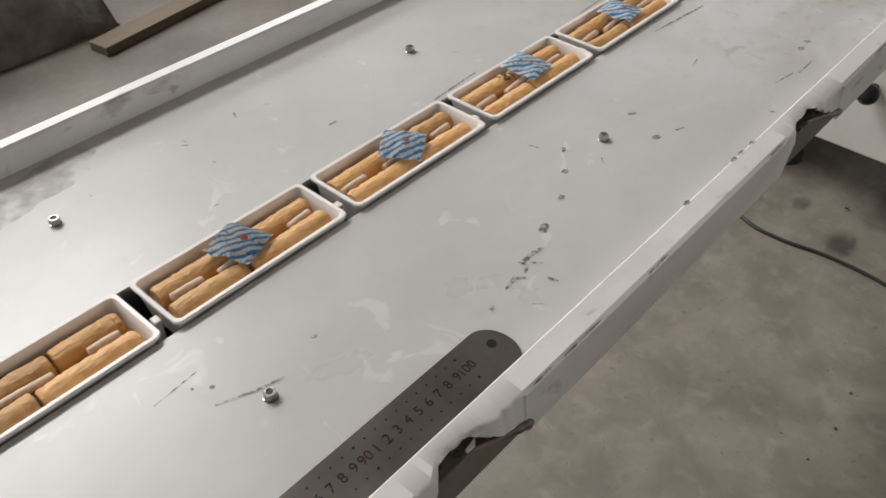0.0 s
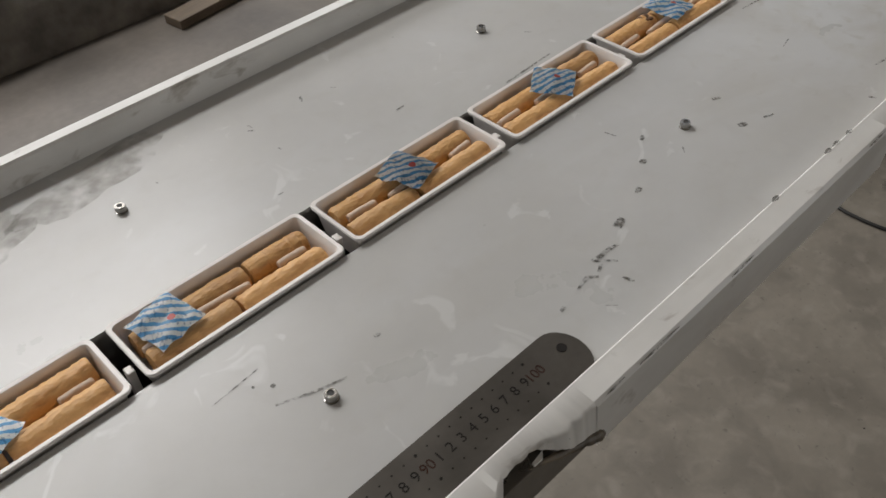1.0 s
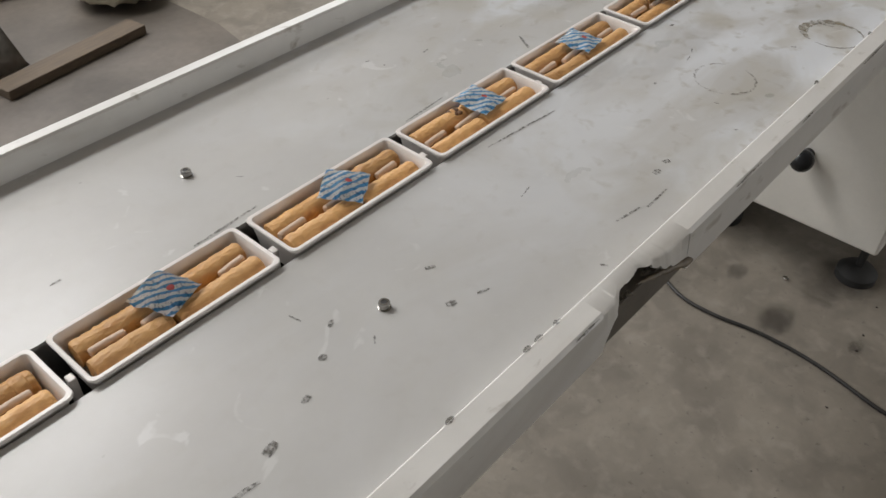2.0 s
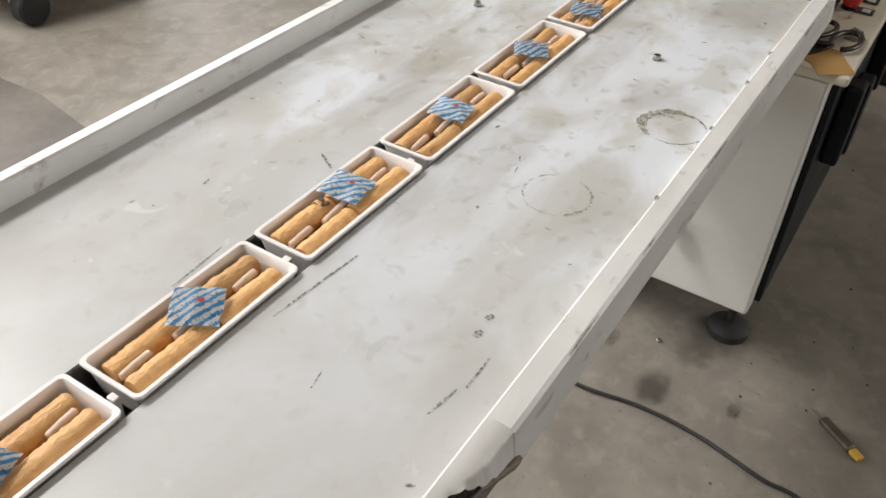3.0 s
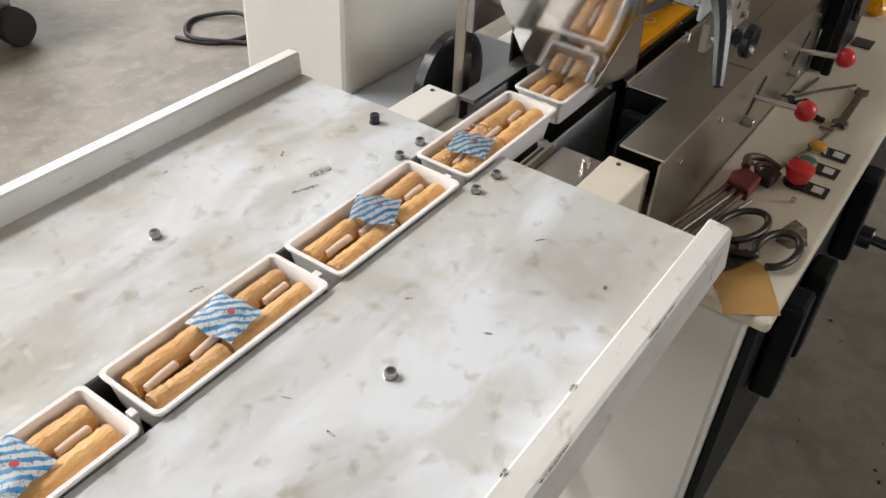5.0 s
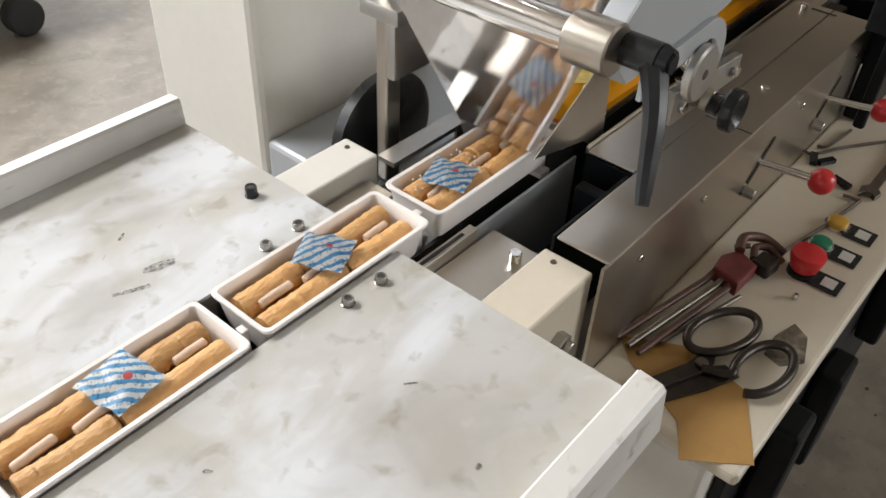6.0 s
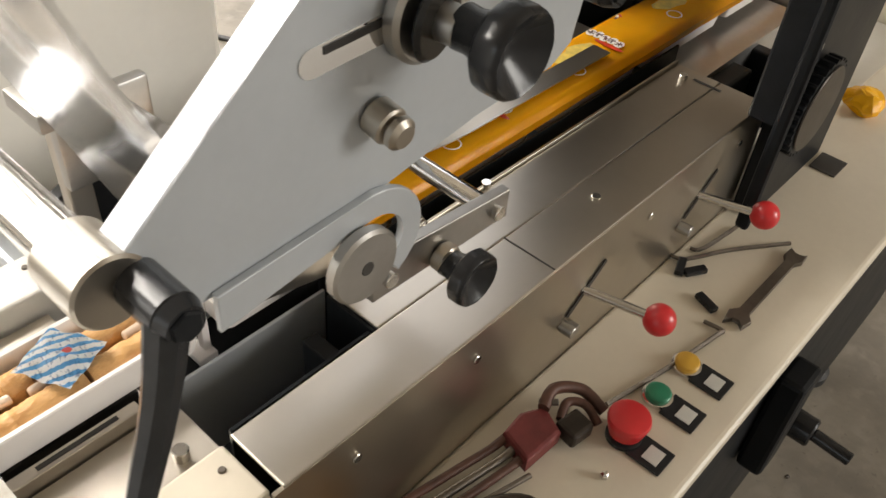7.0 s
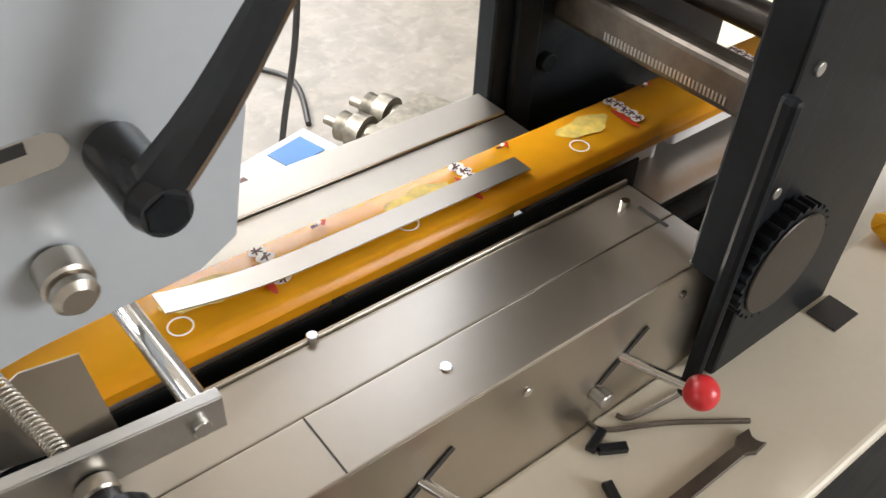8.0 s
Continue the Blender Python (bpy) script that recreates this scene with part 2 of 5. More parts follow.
def soft_spot(name, colour, strength):
    """A stain that fades out towards the edge of its patch."""
    m = material(name, colour, 0.5, 0.0, 14, 0.25, 0.0, 60)
    nt = m.node_tree
    p = nt.nodes["Principled BSDF"]
    co = nt.nodes.new("ShaderNodeTexCoord")
    sep = nt.nodes.new("ShaderNodeSeparateXYZ")
    nt.links.new(co.outputs["Generated"], sep.inputs[0])
    sq = []
    for ax in ("X", "Y"):
        r = nt.nodes.new("ShaderNodeMapRange")
        r.inputs[3].default_value, r.inputs[4].default_value = -1, 1
        nt.links.new(sep.outputs[ax], r.inputs[0])
        q = nt.nodes.new("ShaderNodeMath")
        q.operation, q.inputs[1].default_value = "POWER", 2
        ab = nt.nodes.new("ShaderNodeMath")
        ab.operation = "ABSOLUTE"
        nt.links.new(r.outputs[0], ab.inputs[0])
        nt.links.new(ab.outputs[0], q.inputs[0])
        sq.append(q)
    add = nt.nodes.new("ShaderNodeMath")
    nt.links.new(sq[0].outputs[0], add.inputs[0])
    nt.links.new(sq[1].outputs[0], add.inputs[1])
    n = nt.nodes.new("ShaderNodeTexNoise")
    n.inputs["Scale"].default_value, n.inputs["Detail"].default_value = 5, 5
    nt.links.new(co.outputs["Generated"], n.inputs["Vector"])
    ad2 = nt.nodes.new("ShaderNodeMath")
    ad2.operation = "ADD"
    nt.links.new(add.outputs[0], ad2.inputs[0])
    nt.links.new(n.outputs[0], ad2.inputs[1])
    f = nt.nodes.new("ShaderNodeMapRange")
    f.interpolation_type = "SMOOTHSTEP"
    f.inputs[1].default_value, f.inputs[2].default_value, f.inputs[3].default_value, f.inputs[4].default_value = 0.5, 1.3, strength, 0.0
    nt.links.new(ad2.outputs[0], f.inputs[0])
    nt.links.new(f.outputs[0], p.inputs["Alpha"])
    return m


SPOT = soft_spot("oil_spot_soft", (0.085, 0.075, 0.064), 0.36)
GRIME = soft_spot("brown_grime", (0.33, 0.28, 0.20), 0.17)


def packet_material():
    """White film with slanted blue bars and a red spot, as printed on an absorber packet."""
    m = bpy.data.materials.new("printed_packet")
    m.use_nodes = True
    nt = m.node_tree
    p = nt.nodes["Principled BSDF"]
    co = nt.nodes.new("ShaderNodeTexCoord")
    rot = nt.nodes.new("ShaderNodeMapping")
    rot.inputs["Rotation"].default_value = (0, 0, radians(135))
    nt.links.new(co.outputs["Object"], rot.inputs[0])
    wave = nt.nodes.new("ShaderNodeTexWave")
    wave.inputs["Scale"].default_value, wave.inputs["Distortion"].default_value = 43, 0.8
    wave.inputs["Detail"].default_value, wave.inputs["Detail Scale"].default_value = 2, 9
    nt.links.new(rot.outputs[0], wave.inputs["Vector"])
    ramp = nt.nodes.new("ShaderNodeValToRGB")
    e = ramp.color_ramp.elements
    e[0].position, e[0].color = 0.54, (0.82, 0.86, 0.88, 1)
    e[1].position, e[1].color = 0.66, (0.13, 0.42, 0.74, 1)
    nt.links.new(wave.outputs[0], ramp.inputs[0])
    brick = nt.nodes.new("ShaderNodeTexNoise")
    brick.inputs["Scale"].default_value = 330
    thin = nt.nodes.new("ShaderNodeMapping")
    thin.inputs["Scale"].default_value = (0.8, 1.7, 1)
    nt.links.new(rot.outputs[0], thin.inputs[0])
    nt.links.new(thin.outputs[0], brick.inputs["Vector"])
    spots = nt.nodes.new("ShaderNodeValToRGB")
    spots.color_ramp.elements[0].position, spots.color_ramp.elements[1].position = 0.36, 0.43
    spots.color_ramp.elements[0].color = (0.30, 0.42, 0.58, 1)
    nt.links.new(brick.outputs[0], spots.inputs[0])
    mix = nt.nodes.new("ShaderNodeMixRGB")
    mix.blend_type = "MULTIPLY"
    mix.inputs[0].default_value = 0.8
    nt.links.new(ramp.outputs[0], mix.inputs[1])
    nt.links.new(spots.outputs[0], mix.inputs[2])
    dist = nt.nodes.new("ShaderNodeVectorMath")
    dist.operation = "DISTANCE"
    dist.inputs[1].default_value = (0.004, -0.003, 0.003)
    nt.links.new(co.outputs["Object"], dist.inputs[0])
    near = nt.nodes.new("ShaderNodeMath")
    near.operation, near.inputs[1].default_value = "LESS_THAN", 0.0032
    nt.links.new(dist.outputs["Value"], near.inputs[0])
    red = nt.nodes.new("ShaderNodeMixRGB")
    red.inputs[2].default_value = (0.75, 0.16, 0.14, 1)
    nt.links.new(near.outputs[0], red.inputs[0])
    nt.links.new(mix.outputs[0], red.inputs[1])
    nt.links.new(red.outputs[0], p.inputs["Base Color"])
    p.inputs["Roughness"].default_value = 0.35
    return m


PACKET = packet_material()


# ---- building tools ----
def box(bm, x0, x1, y0, y1, z0, z1, bevel=0.0, seg=2):
    vs = [bm.verts.new((x, y, z)) for x in (x0, x1) for y in (y0, y1) for z in (z0, z1)]
    fs = [bm.faces.new([vs[i] for i in q]) for q in ((0, 1, 3, 2), (4, 6, 7, 5), (0, 4, 5, 1), (2, 3, 7, 6), (0, 2, 6, 4), (1, 5, 7, 3))]
    if bevel:
        es = list({e for f in fs for e in f.edges})
        bmesh.ops.bevel(bm, geom=es, offset=bevel, segments=seg, affect="EDGES", profile=0.5)
    return bm


def rings(bm, centres, radii, seg=20, cap=True, axis=None):
    """A round body through centres with given radii."""
    cs = [Vector(c) for c in centres]
    loops = []
    side = None
    for i, c in enumerate(cs):
        d = (cs[min(i + 1, len(cs) - 1)] - cs[max(i - 1, 0)])
        d = Vector(axis) if axis or d.length < 1e-9 else d.normalized()
        d = d.normalized()
        ref = side if side is not None else (Vector((0, 0, 1)) if abs(d.z) < 0.9 else Vector((1, 0, 0)))
        u = (ref - d * ref.dot(d)).normalized()
        side = u
        v = d.cross(u)
        loops.append([bm.verts.new(c + radii[i] * (math.cos(a) * u + math.sin(a) * v)) for a in [2 * math.pi * k / seg for k in range(seg)]])
    for a, b in zip(loops, loops[1:]):
        for k in range(seg):
            bm.faces.new((a[k], a[(k + 1) % seg], b[(k + 1) % seg], b[k]))
    if cap:
        bm.faces.new(loops[0][::-1])
        bm.faces.new(loops[-1])
    return bm


def rod(bm, a, b, r, seg=20, chamfer=0.12):
    a, b = Vector(a), Vector(b)
    d = (b - a).normalized() * r * chamfer
    return rings(bm, [a, a + d, b - d, b], [r * (1 - chamfer), r, r, r * (1 - chamfer)], seg, axis=tuple(b - a))


def tube(bm, a, b, r, inner, seg=24):
    a, b = Vector(a), Vector(b)
    ax = tuple(b - a)
    loops = rings(bm, [a, a, b, b, a], [inner, r, r, inner, inner], seg, cap=False, axis=ax)
    return loops


def ball(bm, c, r, squash=1.0, seg=20, stacks=12):
    c = Vector(c)
    zs = [math.pi * (i + 0.001 if i == 0 else i - 0.001 if i == stacks else i) / stacks for i in range(stacks + 1)]
    return rings(bm, [c + Vector((0, 0, -r * squash * math.cos(a))) for a in zs], [max(1e-5, r * math.sin(a)) for a in zs], seg, axis=(0, 0, 1))


def prism(bm, pts, axis, lo, hi, bevel=0.0):
    """A flat plate from an outline in the plane across axis ('x', 'y' or 'z')."""
    def at(p, w):
        return {"x": (w, p[0], p[1]), "y": (p[0], w, p[1]), "z": (p[0], p[1], w)}[axis]
    a = [bm.verts.new(at(p, lo)) for p in pts]
    b = [bm.verts.new(at(p, hi)) for p in pts]
    fs = [bm.faces.new(a[::-1]), bm.faces.new(b)]
    n = len(pts)
    fs += [bm.faces.new((a[i], a[(i + 1) % n], b[(i + 1) % n], b[i])) for i in range(n)]
    if bevel:
        bmesh.ops.bevel(bm, geom=list({e for f in fs[:2] for e in f.edges}), offset=bevel, segments=2, affect="EDGES", profile=0.5)
    return bm


def part(name, bm, mat, parent=None, label="", smooth=False, m=None):
    me = bpy.data.meshes.new(name)
    bmesh.ops.recalc_face_normals(bm, faces=bm.faces)
    bm.to_mesh(me)
    bm.free()
    me.materials.append(mat)
    if smooth:
        for p in me.polygons:
            p.use_smooth = True
        me.set_sharp_from_angle(angle=radians(40))
    ob = new(name, me)
    if parent is not None:
        ob.parent = parent
    if m is not None:
        ob.matrix_basis = m
    if label:
        ob["label"] = label
    return ob


def thing(name, label, category, group="", kind="", m=None):
    ob = new(name)
    ob.empty_display_size = 0.05
    if m is not None:
        ob.matrix_basis = m
    return tagged(ob, label, category, group, kind)


def B():
    return bmesh.new()


def wire(bm, pts, r, seg=10, steps=10):
    """A round wire through points, smoothed."""
    ps = [Vector(p) for p in pts]
    out = []
    for i in range(len(ps) - 1):
        p0, p1, p2, p3 = ps[max(i - 1, 0)], ps[i], ps[i + 1], ps[min(i + 2, len(ps) - 1)]
        for k in range(steps):
            t = k / steps
            out.append(0.5 * ((2 * p1) + (p2 - p0) * t + (2 * p0 - 5 * p1 + 4 * p2 - p3) * t * t + (3 * p1 - p0 - 3 * p2 + p3) * t ** 3))
    out.append(ps[-1])
    return rings(bm, out, [r] * len(out), seg)


def shell(bm, amount):
    """Roughen a mesh by smooth noise."""
    for v in bm.verts:
        n = noise.noise_vector(v.co * 38) + 0.5 * noise.noise_vector(v.co * 95)
        v.co += n * amount
    return bm


# ---- hall ----
bm = B()
box(bm, -4.6, 7.6, -4.6, 4.6, -0.12, 0.0)
tagged(part("floor", bm, FLOOR), "grey worn concrete workshop floor with dark oil spots", "floor", kind="structure")
bm = B()
for x0, x1, y0, y1 in ((-4.6, 7.6, -4.6, 2.2), (-4.6, 7.6, 4.25, 4.6), (-4.6, -1.95, 2.2, 4.25), (-1.95, 1.75, 2.2, 3.15), (1.75, 3.55, 2.2, 4.25), (3.55, 7.05, 3.5, 4.25), (7.05, 7.6, 2.2, 4.25)):
    box(bm, x0, x1, y0, y1, 4.5, 4.62)
tagged(part("ceiling", bm, CEIL), "plain grey sheet ceiling of the hall", "ceiling", kind="structure")


def wall_with_openings(name, along, at_lo, at_hi, lo, hi, opens, mat=WALLM, label="plain pale plaster hall wall with openings for the lamps"):
    bm = B()
    z0, z1 = 1.25, 3.45
    edges = [lo] + [v for o in opens for v in o] + [hi]

    def b(a0, a1, c0, c1):
        if along == "x":
            box(bm, a0, a1, at_lo, at_hi, c0, c1)
        else:
            box(bm, at_lo, at_hi, a0, a1, c0, c1)
    b(lo, hi, -0.12, z0)
    b(lo, hi, z1, 4.62)
    for i in range(0, len(edges), 2):
        b(edges[i], edges[i + 1], z0, z1)
    return tagged(part(name, bm, mat), label, "wall", kind="structure")


wall_with_openings("wall_north", "x", 4.6, 4.75, -4.6, 7.6, [(-3.8, -1.4), (-0.6, 1.8), (2.6, 5.0)])
# south and west openings only make room for the added fill lamps
wall_with_openings("wall_south", "x", -4.75, -4.6, -4.6, 7.6, [(3.7, 6.1)])
# east wall is out of view; its dark tone shapes the steel reflections
wall_with_openings("wall_east", "y", 7.6, 7.75, -4.6, 4.6, [], DIM_WALL, "unseen brown end wall added for the steel deck to reflect")
wall_with_openings("wall_west", "y", -4.75, -4.6, -4.6, 4.6, [(-1.7, 0.9)])

# ---- infeed table ----
X0, X1 = -1.1, 1.55             # the table's ends
YR, YL = -0.112, 0.368          # feet of the raised lips
SR, SL = 0.0985, 0.166          # the slot's edges
YC = 0.1310                     # middle of the line of trays

table = thing("infeed_table", "long grey painted sheet-metal infeed table with raised lips", "conveyor table")
bm = B()
box(bm, X0, X1, YR, SR, Z - 0.003, Z)
part("tabletop", bm, SHEET, table, "scuffed grey painted sheet")
bm = B()
box(bm, X0, X1, SL, YL + 0.002, Z - 0.003, Z)
part("tabletop", bm, SHEET, table, "scuffed grey painted sheet")


LIP_W = 0.0300                  # how far the folded lip stands out


def lip_outline(foot, s):
    """Cross-section of a folded lip: a wide top, then an outer face sloping down; s is the way outwards."""
    t = 0.0022
    return [(foot, Z - 0.003), (foot + s * 0.0035, Z + 0.021), (foot + s * 0.0055, Z + 0.0235), (foot + s * 0.0230, Z + 0.0218), (foot + s * 0.0262, Z + 0.0186),
            (foot + s * LIP_W, Z - 0.019), (foot + s * (LIP_W - t), Z - 0.019), (foot + s * (0.0262 - t), Z + 0.0166), (foot + s * 0.0075, Z + 0.0205),
            (foot + s * 0.004 + s * t, Z + 0.017), (foot + s * t, Z - 0.003)]


TEARS = ((0.0, 0.105), (0.505, 0.635))
cuts = [X0] + [v for t in TEARS for v in t] + [X1]
for i in range(0, len(cuts), 2):
    bm = B()
    prism(bm, lip_outline(YR, -1), "x", cuts[i], cuts[i + 1])
    part("lip", bm, EDGE, table, "folded white-grey sheet lip")
bm = B()
left_lip = [(YL + 0.002, Z - 0.003), (YL + 0.005, Z + 0.0235), (YL + 0.007, Z + 0.026), (YL + 0.0205, Z + 0.025), (YL + 0.0225, Z + 0.0225), (YL + 0.0225, Z - 0.016), (YL + 0.0203, Z - 0.016),
            (YL + 0.0195, Z + 0.0215), (YL + 0.0085, Z + 0.023), (YL + 0.0072, Z + 0.0205), (YL + 0.0042, Z - 0.003)]
prism(bm, left_lip, "x", X0, X1)
part("lip", bm, EDGE, table, "folded white-grey sheet lip")


def torn_lip(x0, x1, seed):
    """A stretch where the outer fold has been ripped away, with a ragged remainder."""
    rnd = random.Random(seed)
    bm = B()
    n = 90
    t = 0.0022
    cols = []
    for i in range(n + 1):
        u = i / n
        x = x0 + (x1 - x0) * u
        gone = min(1, u / 0.26, (1 - u) / 0.50) ** 0.8 if 0 < i < n else 0.0
        rag = (noise.noise(Vector((x * 110, seed, 0.3))) + 0.4 * noise.noise(Vector((x * 260, seed, 1.7)))) * min(1, gone * 3)
        # the sloping face is eaten away upwards from its foot
        left = max(0.0, 1 - gone * 1.02 - 0.16 * max(0, rag))
        y1, z1 = 0.0262 + (LIP_W - 0.0262) * left, Z + 0.0186 - 0.0376 * left
        top = 0.0230 - 0.022 * max(0, gone - 0.62) + 0.003 * min(0, rag)
        y1 = max(min(y1, top + 0.0032 + 0.008 * left) + 0.002 * min(1, gone) * max(0, rag), top + 0.0025)
        cols.append([bm.verts.new((x, YR - a, b)) for a, b in (
            (0, Z - 0.003), (0.0035, Z + 0.021), (0.0055, Z + 0.0235), (top, Z + 0.0218), (top + 0.0022, Z + 0.0198), (y1, z1 + 0.0004), (y1 - t, z1 - 0.0004),
            (top - 0.0005, Z + 0.0185), (0.0075, Z + 0.0205), (0.004 + t, Z + 0.017), (t, Z - 0.003))])
    m = len(cols[0])
    for a, b in zip(cols, cols[1:]):
        for j in range(m):
            bm.faces.new((a[j], b[j], b[(j + 1) % m], a[(j + 1) % m]))
    bm.faces.new(cols[0])
    bm.faces.new(cols[-1])
    bmesh.ops.recalc_face_normals(bm, faces=list(bm.faces))
    part("torn_lip", bm, EDGE, table, "lip with its outer fold torn away", smooth=True)
    # the torn strip has rolled up into a dirty curl at the far end of the tear
    bm = B()
    n = 14
    span = (x1 - x0) * 0.62
    rings(bm, [(x1 + 0.006 - span * (1 - k / n), YR - 0.0215 - 0.0085 * k / n + 0.0006 * rnd.uniform(-1, 1), Z + 0.011 - 0.022 * k / n) for k in range(n + 1)],
          [0.0008 + 0.0036 * (k / n) ** 0.8 * rnd.uniform(0.85, 1.15) * (1 if k < n else 0.3) for k in range(n + 1)], 10)
    part("curl", bm, CURL, table, "dirty rolled-up strip of torn sheet", smooth=True)
    for k in range(5):
        bm = B()
        u = rnd.uniform(0.1, 0.9)
        x = x0 + (x1 - x0) * u
        y = YR - rnd.uniform(0.013, 0.022)
        prism(bm, [(x, y), (x + rnd.uniform(0.006, 0.014), y + 0.002), (x + 0.008, y - rnd.uniform(0.002, 0.006)), (x + 0.001, y - 0.002)], "z", Z + 0.012, Z + 0.0135)
        part("shred", bm, EDGE if k % 2 else STAIN, table, "loose shred at the tear")


torn_lip(*TEARS[0], 3)
torn_lip(*TEARS[1], 8)
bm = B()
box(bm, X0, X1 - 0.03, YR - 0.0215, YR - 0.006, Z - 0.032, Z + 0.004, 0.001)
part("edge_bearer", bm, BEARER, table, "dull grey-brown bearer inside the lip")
bm = B()
for y in (SR - 0.002, SL + 0.0005):
    box(bm, X0, X1, y, y + 0.0015, Z - 0.06, Z - 0.0032)
box(bm, X0, X1 + 0.06, SR - 0.004, SL + 0.004, Z - 0.066, Z - 0.06)
part("channel", bm, STEEL_DULL, table, "dull steel channel below the slot")
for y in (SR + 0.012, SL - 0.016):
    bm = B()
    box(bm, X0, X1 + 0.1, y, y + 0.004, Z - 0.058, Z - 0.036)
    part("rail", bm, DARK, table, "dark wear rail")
for x in (-0.95,):
    for y in (YR + 0.07, YL - 0.07):
        bm = B()
        box(bm, x - 0.02, x + 0.02, y - 0.02, y + 0.02, 0.0, Z - 0.0035, 0.003)
        part("leg", bm, WHITE, table)
for y in (YR + 0.07, YL - 0.07):
    bm = B()
    box(bm, -0.93, 1.50, y - 0.014, y + 0.014, Z - 0.06, Z - 0.0045)
    part("bearer", bm, WHITE, table)


def socket_screw(x, y, mat=SCREW, r=0.0048, h=0.0062):
    bm = B()
    rings(bm, [(x, y, Z), (x, y, Z + 0.0008), (x, y, Z + 0.0012)], [r * 1.15, r * 1.15, r * 1.0], 20)
    rings(bm, [(x, y, Z + 0.001), (x, y, Z + h - 0.001), (x, y, Z + h), (x, y, Z + h), (x, y, Z + h - 0.004)], [r, r, r * 0.88, r * 0.55, r * 0.5], 18, axis=(0, 0, 1))
    return head_part(bm, mat, x, y, r, h)


def head_part(bm, mat, x, y, r, h):
    ob = part("screw", bm, mat, table, "socket-head screw standing on the sheet", smooth=True)
    bm = B()
    rings(bm, [(x, y, Z + h - 0.0030), (x, y, Z + h - 0.0004)], [r * 0.52, r * 0.54], 6)
    part("socket", bm, DARK, ob, "dark hexagon socket")
    return ob


for x, y in ((0.0, 0.0), (0.416, 0.004), (1.247, 0.002), (-0.002, 0.278), (0.416, 0.260), (1.249, 0.260), (-0.83, 0.0), (-0.83, 0.27),
             (1.481, 0.084), (1.515, 0.083), (1.482, 0.176), (1.516, 0.176)):
    socket_screw(x, y)
socket_screw(1.519, 0.238, BLACK, 0.0052, 0.010)
for x, n, y in ((0.115, 0.020, -0.0246), (0.15, 0.045, -0.0250), (0.26, 0.030, -0.0248), (0.47, 0.03, -0.0250), (0.72, 0.05, -0.0250), (0.86, 0.03, -0.0246), (1.02, 0.06, -0.0250), (1.22, 0.04, -0.0250), (1.38, 0.05, -0.0250)):
    bm = B()
    prism(bm, [(x, YR + y - 0.0004), (x + n * 0.4, YR + y - 0.0007), (x + n, YR + y), (x + n * 0.5, YR + y + 0.0006)], "z", Z + 0.0180, Z + 0.0210)
    part("crack", bm, STAIN, table, "dark crack along the fold")
for x in (0.354, 0.438, 0.452, 0.474, 0.94, 1.09, 1.21, 1.30):
    bm = B()
    prism(bm, [(x + 0.004 * math.cos(a) * random.uniform(0.7, 1.2), YR - 0.0045 + 0.0022 * math.sin(a)) for a in [k * 0.785 for k in range(8)]], "z", Z + 0.0212, Z + 0.0238)
    part("chip", bm, STAIN, table, "dark chip in the lip's edge")

def smear(pts, width, mat=STAIN, z=0.0005):
    """A thin stroke of dirt lying on the sheet."""
    bm = B()
    ps = [Vector((*p, Z + z)) for p in pts]
    left, right = [], []
    for i, p in enumerate(ps):
        d = (ps[min(i + 1, len(ps) - 1)] - ps[max(i - 1, 0)]).normalized()
        n = Vector((-d.y, d.x, 0))
        w = width * (0.35 + 0.65 * math.sin(math.pi * (i + 0.4) / (len(ps) - 0.2))) * random.uniform(0.6, 1.2) / 2
        left.append(bm.verts.new(p + n * w))
        right.append(bm.verts.new(p - n * w))
    for i in range(len(ps) - 1):
        bm.faces.new((left[i], right[i], right[i + 1], left[i + 1]))
    ob = part("smear", bm, mat, table)
    return ob


def arc(cx, cy, r, a0, a1, n=18, wob=0.03):
    return [(cx + r * (1 + random.uniform(-wob, wob)) * math.cos(radians(a0 + (a1 - a0) * k / n)), cy + r * (1 + random.uniform(-wob, wob)) * math.sin(radians(a0 + (a1 - a0) * k / n))) for k in range(n + 1)]


C1, C2 = (0.921, -0.027), (1.106, -0.074)
smear(arc(*C1, 0.033, 25, 60), 0.002, RING)
smear(arc(*C1, 0.033, 70, 130), 0.0032, SMEAR_FAINT)
smear(arc(*C1, 0.033, 215, 262), 0.005, SMEAR_FAINT)
smear(arc(*C1, 0.033, 262, 345), 0.0034, SMEAR_FAINT)
smear(arc(*C1, 0.034, 140, 205), 0.0015, SMEAR_FAINT)
smear(arc(*C2, 0.034, -20, 150, 26, 0.05), 0.0115, RING)
smear(arc(*C2, 0.035, -60, -10), 0.003, RING)
smear(arc(*C2, 0.029, 10, 120, 22), 0.0036, SMEAR_FAINT, 0.0006)
smear(arc(*C2, 0.034, 165, 255), 0.0028, RING)
smear([(1.118, -0.038), (1.124, -0.055), (1.126, -0.07)], 0.002)
